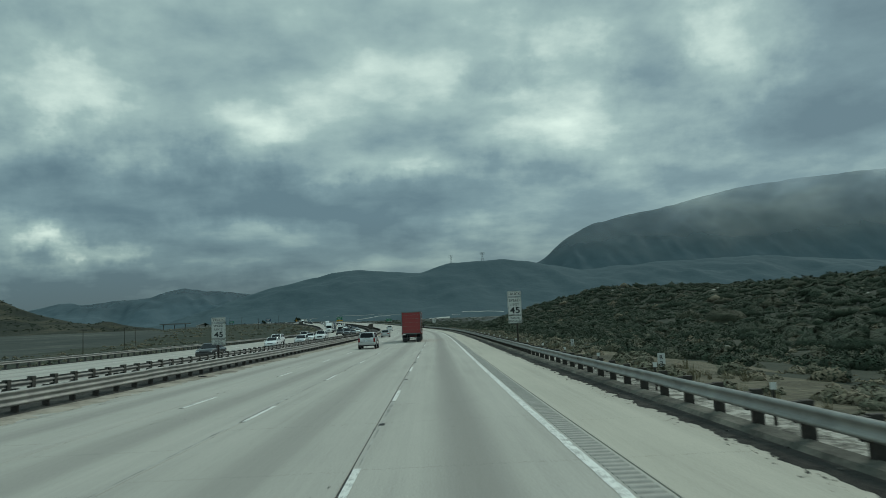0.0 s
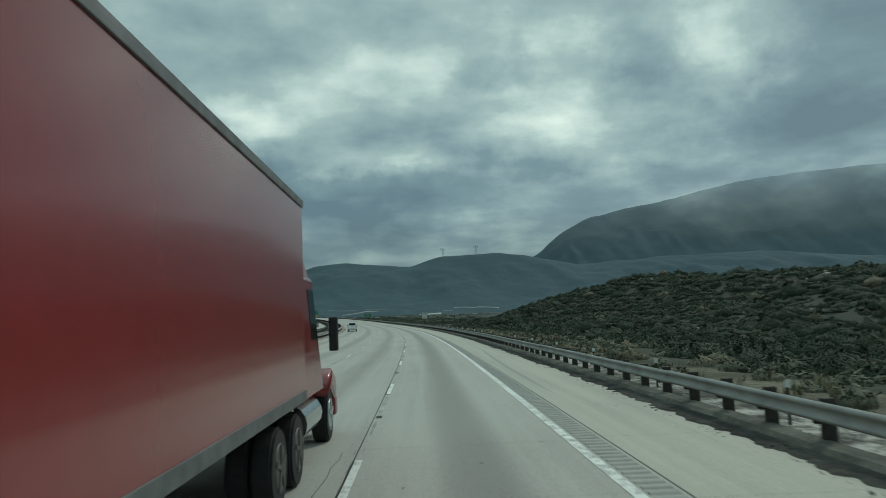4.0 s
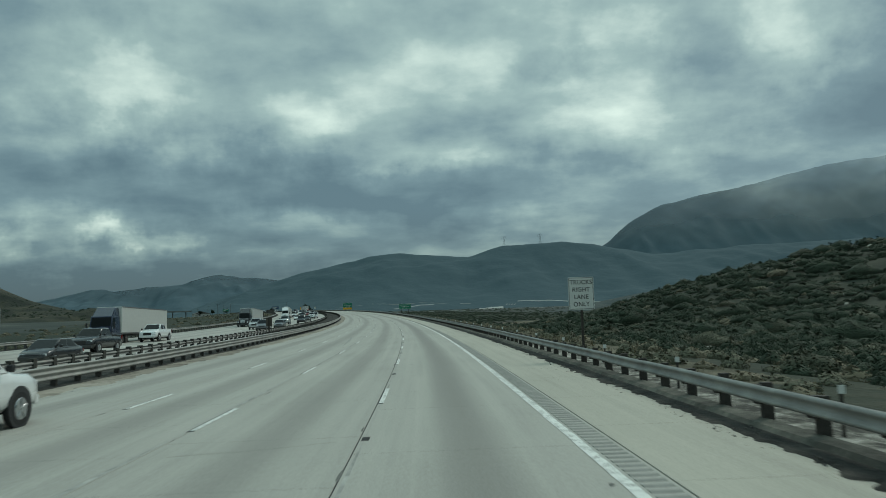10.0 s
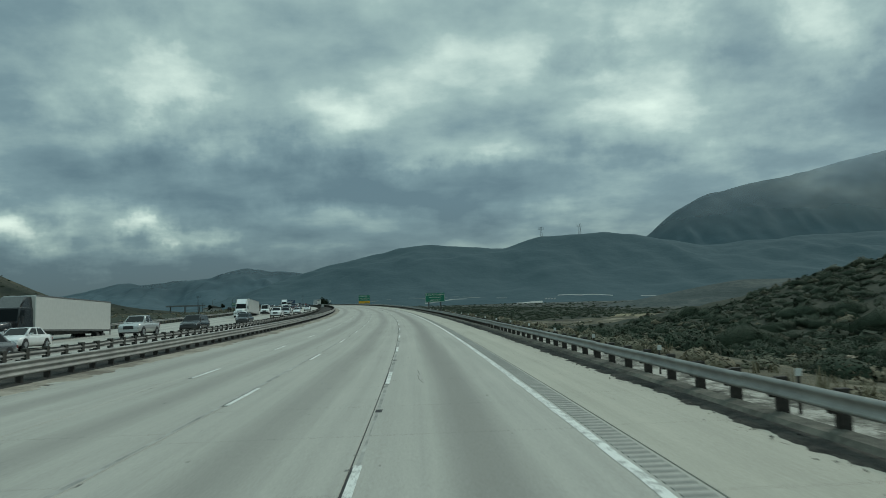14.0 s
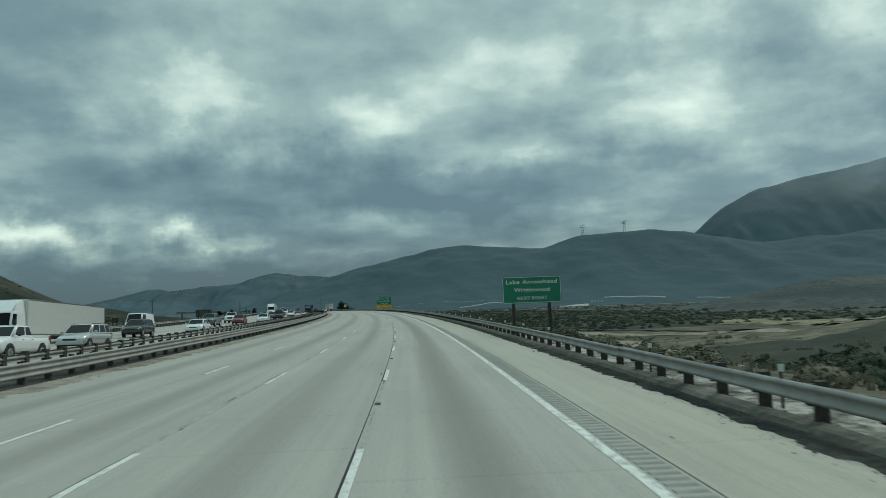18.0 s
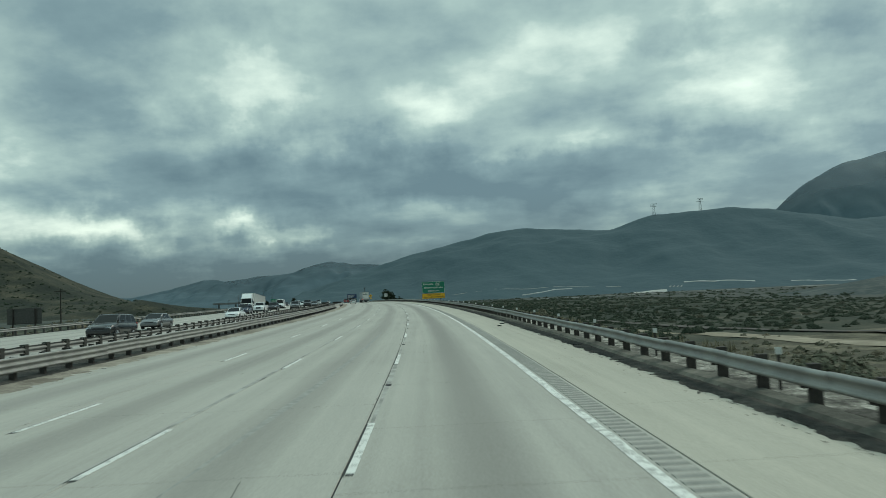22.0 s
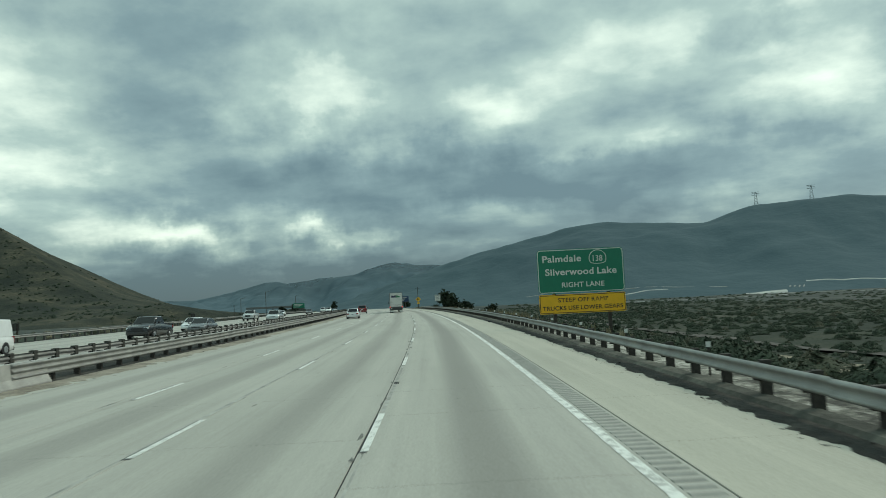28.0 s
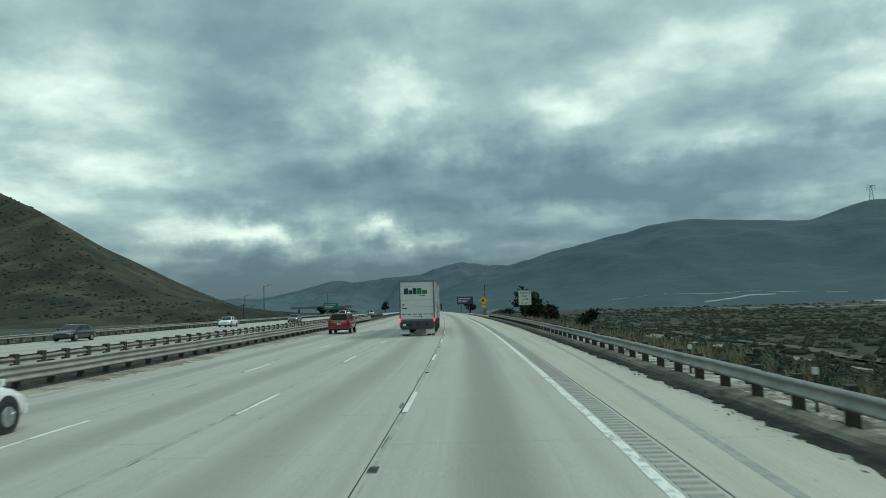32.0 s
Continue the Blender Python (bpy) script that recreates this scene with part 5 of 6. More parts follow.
def diamond_sign():
    t = thing("hill_warning_sign", "yellow diamond warning sign with black truck symbol", "road sign", m=on_road(925, 7.2))
    bm = bmesh.new()
    box(bm, -0.6, 0.6, 0.0, 0.012, -0.6, 0.6)
    bmesh.ops.rotate(bm, verts=bm.verts, matrix=Matrix.Rotation(radians(45), 3, "Y"))
    bmesh.ops.translate(bm, verts=bm.verts, vec=(0, 0, 3.0))
    part("panel", bm, SIGN_YELLOW, t)
    bm = bmesh.new()
    f = [bm.verts.new(p) for p in ((-0.42, -0.006, 2.80), (0.42, -0.006, 2.80), (0.42, -0.006, 2.86), (-0.42, -0.006, 3.22))]
    bm.faces.new(f)
    box(bm, -0.28, 0.10, -0.008, -0.002, 3.14, 3.32)
    part("symbol", bm, INK, t)
    part("panel", boxes((-0.45, 0.45, 0.0, 0.012, 1.55, 2.0), bevel=0.004), SIGN_YELLOW, t)
    part("post", boxes((-0.06, 0.06, 0.02, 0.14, -1.2, 3.0), bevel=0.008), RUSTY, t)


diamond_sign()


def sign_back(s, o, w, z0, z1, posts, label, turn=0.0, foot=-0.6):
    t = thing("road_sign_back", label, "road sign", m=on_road(s, o, 0, turn))
    part("panel", boxes((-w / 2, w / 2, 0, 0.03, z0, z1), bevel=0.006), SIGN_BACK if posts < 2 else STEEL_DARK, t)
    for i in range(posts):
        x = 0 if posts == 1 else (-0.32 + 0.64 * i) * w
        part("post", boxes((x - 0.07, x + 0.07, -0.14, 0.0, foot, z1 - 0.06), bevel=0.008), RUSTY, t)
    if posts > 1:
        for z in np.linspace(z0 + 0.15, z1 - 0.15, 3):
            part("stiffener", boxes((-w * 0.48, w * 0.48, -0.05, 0.0, z - 0.03, z + 0.03)), STEEL_DARK, t)
    return t


sign_back(221, -16.0, 1.3, 1.35, 2.85, 1, "brown back of a median sign on a post", 8)
sign_back(333, -16.6, 0.7, 1.2, 2.2, 1, "brown back of a median sign", 5)
sign_back(621, -41.6, 3.6, 0.9, 2.6, 2, "bare back of a wide sign on two posts", 0, -2)
for s, o in ((560, -43.0), (760, -42.6), (842, -46.0)):
    sign_back(s, o, 0.9, 1.0, 1.8, 2, "small pale sign back beside the oncoming road", 0, -3)


def paddle(s, o, z0):
    t = thing("postmile_marker", "white postmile paddle with black figures", "marker", "postmile markers", m=on_road(s, o))
    p = part("panel", boxes((-0.16, 0.16, 0, 0.012, z0 + 0.85, z0 + 1.75), bevel=0.004), SIGN_WHITE, t)
    for i, c in enumerate("R22"):
        words(c, 0.17, 0, z0 + 1.50 - 0.25 * i, -0.002, INK, p)
    part("post", boxes((-0.03, 0.03, 0.014, 0.06, z0, z0 + 1.6)), STEEL_DARK, t)


paddle(30.4, 9.6, -1.1)
paddle(66.5, 12.5, -1.4)


def delineators():
    first = None
    for i in range(105):
        s = 6 + i * 7.62
        m = on_road(s, 6.62, -0.12, (i * 37) % 9 - 4)
        if first is None:
            first = thing("delineator", "small white reflector plate on a dark post", "delineator", "delineators behind the guardrail", m=m)
            part("post", boxes((-0.025, 0.025, 0.0, 0.03, -0.5, 0.9)), WOOD_POST, first)
            part("plate", boxes((-0.06, 0.06, -0.008, 0.0, 0.84, 0.98), bevel=0.003), SIGN_WHITE, first)
        else:
            copy_thing(first, m)


delineators()

# concrete stretch in the median barrier
wall = thing("median_barrier", "short grey concrete barrier closing a gap in the rail", "barrier", kind="structure", m=Matrix.Identity(4))
BARRIER = plain("barrier_concrete", (0.40, 0.39, 0.36), 0.9, 0, 0.15, 2)
bm = bmesh.new()
prof = [(-0.28, 0.0), (-0.28, 0.08), (-0.14, 0.33), (-0.10, 0.82), (0.10, 0.82), (0.14, 0.33), (0.28, 0.08), (0.28, 0.0)]
loft(bm, [[tuple(road_xyz(s, LEFT_RAIL - 0.1 + x, z)) for x, z in prof] for s in np.linspace(689, 707, 5)])
part("wall", bm, BARRIER, wall)


# ---- beyond the road ----
def on_land(s, o, z=0.0, turn=0.0):
    h = float(lie(np.array([float(s)]), np.array([float(o)]))[0])
    return on_road(s, o, h + z, turn)


def draped(name, label, s, o, width, mat, lift=0.12):
    s, o = np.asarray(s, float), np.asarray(o, float)
    t = np.linspace(0, len(s) - 1, 90)
    s, o = np.interp(t, np.arange(len(s)), s), np.interp(t, np.arange(len(o)), o)
    cols = []
    for k in np.linspace(-0.5, 0.5, 4):
        wob = 0.4 * rough2(s, s * 0, 12.0, int(10 + k * 8), 3)
        cols.append(road_xyz(s, o + k * width + wob, lie(s, o + k * width) + lift))
    me = mesh_of(name, np.stack(cols, 1).reshape(-1, 3), grid_faces(len(s), 4), mat, smooth=True)
    return tagged(new(name, me), label, "track", kind="structure")


draped("dirt_road", "pale sandy track across the valley", (585, 610, 660, 720, 800, 900, 1000), (104, 92, 78, 66, 58, 58, 62), 8.0, SAND)
draped("sand_wash", "pale sandy wash among the scrub", (330, 400, 440, 500, 560, 620), (52, 46, 44, 40, 46, 60), 5.0, SAND)
draped("sand_wash", "pale sandy wash at the hill's foot", (30, 80, 120, 180, 240, 300), (40, 46, 52, 56, 60, 58), 4.0, SAND)
STRAW_FLAT = earth("dry_grass_flat", ((0.34, (0.11, 0.1, 0.062)), (0.5, (0.2, 0.175, 0.108)), (0.66, (0.3, 0.265, 0.17))), 0.15, 2.0, 0.4, 0.1)
draped("sand_flat", "tan sandy flat in the valley", (585, 640, 700, 735), (170, 150, 150, 176), 34.0, STRAW_FLAT, 0.25)
BALLAST = earth("railway_ballast", ((0.3, (0.06, 0.055, 0.05)), (0.6, (0.10, 0.09, 0.08)), (0.8, (0.15, 0.13, 0.11))), 0.5, 4.0, 0.4, 0.05)
draped("railway", "dark railway embankment across the valley", (540, 600, 660, 720, 800, 900, 1050), (175, 128, 98, 84, 74, 70, 74), 4.0, BALLAST, 0.35)
PALE = plain("pale_gravel", (0.42, 0.42, 0.39), 0.9, 0, 0.2, 0.05)
DULL = plain("dull_gravel", (0.24, 0.245, 0.23), 0.9, 0, 0.2, 0.05)


def tree_of(name):
    me = bpy.data.objects[name].data
    return BVHTree.FromPolygons([v.co for v in me.vertices], [p.vertices for p in me.polygons])


LAND = [tree_of("ground"), tree_of("mountain_ridge")]


def surface_z(x, y):
    """Height of the land far across the valley."""
    hits = [b.ray_cast(Vector((x, y, 900.0)), Vector((0, 0, -1)))[0] for b in LAND]
    return max([h.z for h in hits if h is not None] or [0.0])


def bank(name, label, nodes, deep, rise, mat=None):
    """A low bank across the valley: its near face slopes up to a flat top and its foot runs into the ground."""
    n = np.asarray(nodes, float)
    t = np.linspace(0, len(n) - 1, 14)
    x, y = (np.interp(t, np.arange(len(n)), n[:, k]) for k in range(2))
    z = np.array([surface_z(*p) for p in zip(x, y)])
    wob = rough2(x, x * 0, 30.0, 71, 2) * 0.35
    rows = [np.stack([x, y + dy, z + dz + wob * k], -1) for dy, dz, k in ((-deep, -4.0, 0), (-deep * 0.6, -0.3, 1), (0.0, rise, 1), (deep * 0.4, rise, 1), (deep * 0.8, -5.0, 0))]
    me = mesh_of(name, np.stack(rows, 1).reshape(-1, 3), grid_faces(14, 5), mat or PALE, smooth=False)
    return tagged(new(name, me), label, "embankment", kind="structure")


bank("gravel_bank", "pale gravel bank far across the valley", ((69, 1654), (114, 1643), (162, 1638)), 5.0, 0.5)
bank("gravel_bank", "pale gravel bank far across the valley", ((210, 1640), (290, 1629)), 4.0, 0.25)
bank("gravel_bank", "thin pale track at the mountain's foot", ((-276, 1658), (-180, 1662), (-102, 1667), (-20, 1660)), 3.0, 0.15, DULL)
bank("gravel_bank", "grey track along the wash", ((-1, 1565), (110, 1440), (180, 1480), (262, 1560)), 5.0, 0.4, DULL)
bank("gravel_bank", "bright gravel bank climbing the valley side", ((-164, 1634), (-91, 1654)), 5.0, 0.5)
bank("gravel_bank", "grey track across the valley floor", ((-195, 1600), (-116, 1390), (-27, 1375), (25, 1420)), 4.0, 0.4, DULL)
bank("gravel_yard", "white gravel yard far across the valley", ((-4, 1604), (40, 1604)), 14.0, 1.5)
for k in range(4):
    bank("spoil_heap", "pale heap of gravel beside the yard", ((46 + 5 * k, 1625), (49 + 5 * k, 1632)), 5.0, 0.8, DULL)


def pole(s, o, high, label, arms=0, lamp=False):
    t = thing("utility_pole" if not lamp else "street_lamp", label, "pole", "poles", m=on_land(s, o))
    part("shaft", tube(bmesh.new(), (0, 0, -1), (0, 0, high), 0.16, 0.11, 8), RUSTY if not lamp else STEEL_DARK, t)
    for i in range(arms):
        part("crossarm", boxes((-1.2, 1.2, -0.06, 0.06, high - 0.6 - i * 1.0, high - 0.45 - i * 1.0)), RUSTY, t)
    if lamp:
        part("arm", tube(bmesh.new(), (0, 0, high - 0.1), (1.8, 0, high + 0.3), 0.05, n=6), STEEL_DARK, t)
        part("lamp_head", boxes((1.6, 2.3, -0.14, 0.14, high + 0.24, high + 0.38), bevel=0.03), STEEL_DARK, t)
    return t


for s, o, h, arms, lamp in ((1029, -66, 11, 0, True), (1060, -74, 9, 1, False), (1000, 27, 12, 2, False), (1080, 20, 14, 1, False), (700, -70, 10, 1, False), (330, -120, 9, 1, False),
                            (390, -130, 9, 1, False), (250, -110, 9, 1, False), (980, -20 - 29, 10, 0, True), (1090, -46, 10, 0, True)):
    pole(s, o, h, "tall dark steel lamp post" if lamp else "weathered wooden utility pole", arms, lamp)


# steel paled towards the sky: distance haze is put into its colour
PYLON_GREY = plain("hazy_pylon_steel", (0.16, 0.19, 0.195), 0.7, 0.1, 0.1, 2)


def pylon(x, y, z, high):
    t = thing("lattice_pylon", "grey steel lattice power pylon on the ridge", "pylon", "pylons on the ridge", m=pose(x, y, z))
    leg = bmesh.new()
    for sx in (-1, 1):
        for sy in (-1, 1):
            tube(leg, (sx * 3.4, sy * 3.4, -6), (sx * 0.9, sy * 0.9, high), 0.2, 0.15, 5)
    part("legs", leg, PYLON_GREY, t)
    brace = bmesh.new()
    for i in range(5):
        za, zb = high * i / 5, high * (i + 1) / 5
        wa, wb = 3.4 - 2.5 * i / 5, 3.4 - 2.5 * (i + 1) / 5
        for s in (-1, 1):
            tube(brace, (-wa, s * wa, za), (wb, s * wb, zb), 0.09, n=4)
            tube(brace, (wa, s * wa, za), (-wb, s * wb, zb), 0.09, n=4)
    part("bracing", brace, PYLON_GREY, t)
    for k in (0.78, 0.9, 1.0):
        part("crossarm", boxes((-6.5, 6.5, -0.3, 0.3, high * k - 0.4, high * k + 0.1)), PYLON_GREY, t)


pylon(62, 2036, 172, 24)
pylon(150, 2040, 176, 24)


OVERPASS_GREY = plain("dark_bridge_concrete", (0.17, 0.175, 0.17), 0.9, 0, 0.15, 0.6)


def overpass():
    t = thing("overpass", "grey concrete overpass over the oncoming road", "bridge", kind="structure", m=on_road(1390, -96, 0.0))
    part("deck", boxes((-20, 30, -5, 5, 5.2, 6.2), bevel=0.1), OVERPASS_GREY, t)
    for y in (-4.8, 4.8):
        part("parapet", boxes((-20, 30, y - 0.15, y + 0.15, 6.2, 7.1), bevel=0.03), OVERPASS_GREY, t)
    for x in (-14, 4, 22):
        part("pier", tube(bmesh.new(), (x, 0, -4), (x, 0, 5.0), 0.8, n=14), OVERPASS_GREY, t)


overpass()


def billboard(s, o, w, h, z, mat, label):
    t = thing("billboard", label, "billboard", m=on_land(s, o))
    part("panel", boxes((-w / 2, w / 2, 0, 0.4, z, z + h), bevel=0.04), mat, t)
    part("frame", boxes((-w / 2 - 0.15, w / 2 + 0.15, 0.1, 0.5, z - 0.3, z), bevel=0.03), STEEL_DARK, t)
    for i in range(3):
        part("stripe", boxes((-w * 0.42, w * (0.1 + 0.12 * i), -0.02, 0.0, z + h * (0.2 + 0.24 * i), z + h * (0.3 + 0.24 * i))), SIGN_WHITE, t)
    for x in (-w * 0.25, w * 0.25):
        part("post", tube(bmesh.new(), (x, 0.3, -2), (x, 0.3, z), 0.2, n=8), STEEL_DARK, t)


billboard(1120, 14, 7.6, 3.2, 4.6, SIGN_BLUE, "dark blue roadside billboard with white bars")
billboard(1085, -44, 6, 2.6, 3.0, SIGN_GREEN, "green guide sign beside the far road")


def shed(s, o, w, d, h, mat, turn, label):
    t = thing("building", label, "building", "distant buildings", m=on_land(s, o, 0, turn))
    part("wall", boxes((-w / 2, w / 2, -d / 2, d / 2, -2, h), bevel=0.05), mat, t)
    bm = bmesh.new()
    loft(bm, [[(-w / 2 - 0.4, y, h), (0, y, h + w * 0.16), (w / 2 + 0.4, y, h)] for y in (-d / 2 - 0.4, d / 2 + 0.4)])
    part("roof", bm, STEEL_DARK, t)
    for i in range(4):
        x = -w * 0.36 + i * w * 0.24
        part("window", boxes((x - 0.6, x + 0.6, -d / 2 - 0.05, -d / 2 + 0.02, 1.0, 2.2)), GLASS, t)


for s, o, w, d, h, mat, turn in ((1180, 34, 16, 10, 4, PALE, 20), (1230, 50, 12, 8, 3.5, BARRIER, -10), (1260, -60, 20, 10, 4, BARRIER, 10)):
    shed(s, o, w, d, h, mat, turn, "low pale building far beside the road")

TYRE_SCRAP = [(588, 5.0, 0.34), (592, 5.6, 0.2), (585, 4.4, 0.12), (568, 5.5, 0.2), (530, 5.2, 0.25), (40, -12.6, 0.3), (745, 5.3, 0.16), (300, -12.5, 0.22)]
for s, o, size in TYRE_SCRAP:
    bm = bmesh.new()
    rng = random.Random(int(s * 10))
    for k in range(3):
        box(bm, -size / 2 + rng.uniform(-0.1, 0.1), size / 2 + rng.uniform(-0.1, 0.1), k * size * 0.2 - 0.1, k * size * 0.2 + 0.06, 0.0, 0.02 + rng.uniform(0.01, 0.05), bevel=0.012)
    ob = new("tyre_scrap", bm_mesh("tyre_scrap", bm, RUBBER))
    ob.matrix_basis = on_road(s, o, 0.002, rng.uniform(0, 180))
    tagged(ob, "shred of black tyre lying on the shoulder", "debris", "road debris")


# ---- plants and stones ----
def leaf_mat(name, low, high, dry, dry_share, lacy=0.0):
    m = Mat(name, 0.85, spec=0.15)
    u, v, _ = m.split(m.uv())
    p = m.place()
    fine, mid = m.noise(p, 9.0, 4, 0.7), m.noise(p, 1.6, 3, 0.6)
    green = m.mix(m.ramp(m.math("ADD", m.math("MULTIPLY", fine, 0.6), m.math("MULTIPLY", mid, 0.4)), (0.36, 0.0), (0.64, 1.0)), low, high)
    base = m.mix(m.ramp(u, (1 - dry_share - 0.06, 0.0), (1 - dry_share + 0.06, 1.0)), green, m.mix(fine, dry, tuple(c * 0.6 for c in dry)))
    m.colour(m.mix(m.math("MULTIPLY", m.island(), 0.45), base, m.mix(1.0, base, (0.6, 0.6, 0.55), "MULTIPLY")))
    if lacy:
        # gaps between the twigs
        m.put(m.ramp(m.noise(p, lacy, 4, 0.65), (0.45, 0.0), (0.5, 1.0)), m.b.inputs["Alpha"])
    return m.m


SHRUB = leaf_mat("chaparral_leaves", (0.03, 0.042, 0.029), (0.06, 0.078, 0.051), (0.10, 0.097, 0.066), 0.07, 8.0)
SAGE = leaf_mat("grey_sage_leaves", (0.075, 0.08, 0.055), (0.16, 0.155, 0.11), (0.23, 0.2, 0.14), 0.35, 8.0)
STRAW = leaf_mat("dry_grass_blades", (0.15, 0.13, 0.08), (0.26, 0.225, 0.145), (0.32, 0.28, 0.19), 0.4)
TREE_LEAF = leaf_mat("dark_tree_leaves", (0.014, 0.022, 0.013), (0.03, 0.042, 0.024), (0.05, 0.05, 0.03), 0.1)


def clump(n, seed, flat=0.75, leaf=0.16):
    """One bush of unit radius: leaf quads in lobes, some on short upright twigs."""
    r = np.random.RandomState(seed)
    lobes = r.normal(0, 0.42, (5, 3))
    lobes[:, 2] = np.abs(lobes[:, 2]) * 0.8 + 0.25
    c = lobes[r.randint(0, 5, n)] + r.normal(0, 0.27, (n, 3))
    c[:, 2] = np.clip(c[:, 2] * flat, 0.03, None)
    d1 = r.normal(0, 1, (n, 3))
    d1 /= np.linalg.norm(d1, axis=1)[:, None]
    d2 = np.cross(d1, r.normal(0, 1, (n, 3)))
    d2 /= np.linalg.norm(d2, axis=1)[:, None]
    k = leaf * r.uniform(0.6, 1.4, (n, 1))
    return np.stack([c - d1 * k - d2 * k * 0.6, c + d1 * k - d2 * k * 0.5, c + d1 * k * 0.8 + d2 * k * 0.6, c - d1 * k * 0.9 + d2 * k * 0.5], 1)


def tuft(n, seed):
    r = np.random.RandomState(seed)
    a, lean = r.uniform(0, 6.283, n), r.uniform(0.1, 0.55, n)
    root = np.stack([r.normal(0, 0.18, n), r.normal(0, 0.18, n), np.zeros(n)], -1)
    side = np.stack([-np.sin(a), np.cos(a), 0 * a], -1) * 0.045
    up = np.stack([np.cos(a) * lean, np.sin(a) * lean, r.uniform(0.6, 1.1, n)], -1)
    return np.stack([root - side, root + side, root + up + side * 0.2, root + up - side * 0.2], 1)


def dome(seed, leaves=12, leaf=0.3):
    """One rounded bush of unit radius: a lumpy leafy mound with loose sprays standing out of it."""
    r = np.random.RandomState(seed)
    n, lobes = 8, r.uniform(0, 6.283, 3)
    a = np.linspace(0, 2 * math.pi, n, endpoint=False)
    v = []
    for wide, z in ((0.86, -0.1), (1.0, 0.24), (0.86, 0.55), (0.5, 0.82), (0.1, 0.92)):
        k = wide * (1 + 0.2 * np.sin(2 * a + lobes[0]) + 0.14 * np.sin(3 * a + lobes[1]) + r.normal(0, 0.09, n))
        v.append(np.stack([k * np.cos(a), k * np.sin(a), z * (1 + 0.22 * np.sin(a + lobes[2])) + r.normal(0, 0.06, n)], -1))
    v = np.concatenate(v)
    f = np.array([(i * n + j, i * n + (j + 1) % n, (i + 1) * n + (j + 1) % n, (i + 1) * n + j) for i in range(4) for j in range(n)])
    q = v[r.randint(n, len(v), leaves)] * r.uniform(0.85, 1.12, (leaves, 1))
    d1 = r.normal(0, 1, (leaves, 3)) + (0, 0, 0.6)
    d2 = np.cross(d1, r.normal(0, 1, (leaves, 3)))
    d1, d2 = (d * leaf / np.linalg.norm(d, axis=1)[:, None] for d in (d1, d2))
    spray = np.stack([q - d1 - d2 * 0.5, q + d1 - d2 * 0.3, q + d1 * 0.8 + d2 * 0.5, q - d1 * 0.9 + d2 * 0.5], 1).reshape(-1, 3)
    return np.concatenate([v, spray]), np.concatenate([f, len(v) + np.arange(leaves * 4).reshape(-1, 4)])


def scatter(name, label, mat, variants, x, y, z, size, seed, category, high=1.0):
    r = np.random.RandomState(seed)
    n = len(x)
    vs, us, fs, count = [], [], [], 0
    which = r.randint(0, len(variants), n)
    spin = r.uniform(0, 6.283, n)
    tall = size * r.uniform(0.75, 1.25, n) * high
    tone = r.rand(n)
    for k, base in enumerate(variants):
        i = np.where(which == k)[0]
        if not len(i):
            continue
        b, f = base if isinstance(base, tuple) else (base.reshape(-1, 3), np.arange(base.size // 3).reshape(-1, 4))
        c, s = np.cos(spin[i])[:, None], np.sin(spin[i])[:, None]
        px = x[i][:, None] + size[i][:, None] * (b[:, 0] * c - b[:, 1] * s)
        py = y[i][:, None] + size[i][:, None] * (b[:, 0] * s + b[:, 1] * c)
        pz = z[i][:, None] + tall[i][:, None] * b[:, 2]
        vs.append(np.stack([px, py, pz], -1).reshape(-1, 3))
        us.append(np.stack([np.repeat(tone[i], len(b)), np.tile(b[:, 2], len(i))], -1))
        fs.append((f[None] + (count + np.arange(len(i)) * len(b))[:, None, None]).reshape(-1, 4))
        count += len(i) * len(b)
    me = mesh_of(name, np.concatenate(vs), np.concatenate(fs), mat, np.concatenate(us), smooth=isinstance(variants[0], tuple))
    return tagged(new(name, me), label, category, kind="stuff")


def along(n, s0, s1, o0, o1, seed, power=1.0, patch=None):
    """Random places beside the road, thinned into patches."""
    r = np.random.RandomState(seed)
    s, o = r.uniform(s0, s1, n), o0 + (o1 - o0) * r.rand(n) ** power
    p = road_xyz(s, o, lie(s, o))
    if patch is not None:
        keep = rough2(p[:, 0], p[:, 1], patch[0], seed + 7, 3) + r.normal(0, 0.2, n) > patch[1]
        p = p[keep]
    return p[:, 0], p[:, 1], p[:, 2], r


BUSHES = [dome(60 + i, 60, 0.16) for i in range(6)]
SMALL = [dome(80 + i) for i in range(8)]
TUFTS = [tuft(16, 90 + i) for i in range(4)]

x, y, z, r = along(1500, 425, 690, 10, 75, 114, 1.0, (12.0, -0.15))
scatter("shrubs", "low grey-green scrub on the pale flat below the road", SAGE, BUSHES, x, y, z - 0.08, r.uniform(0.3, 0.9, len(x)), 16, "shrubs", 0.75)
x, y, z, r = along(3000, 690, 970, 12.5, 60, 115, 1.2, (14.0, -0.6))
scatter("shrubs", "dark green brush below the embankment", SHRUB, BUSHES, x, y, z - 0.1, r.uniform(0.4, 1.1, len(x)), 17, "shrubs", 0.9)
x, y, z, r = along(3400, -20, 440, 8.2, 45, 121, 1.2, (9.0, -0.35))
scatter("shrubs", "low dry brush on the slope below the road", SAGE, SMALL, x, y, z - 0.05, r.uniform(0.22, 0.75, len(x)), 21, "shrubs", 0.75)
x, y, z, r = along(2300, -20, 450, 14, 62, 101, 0.75, (14.0, -0.35))
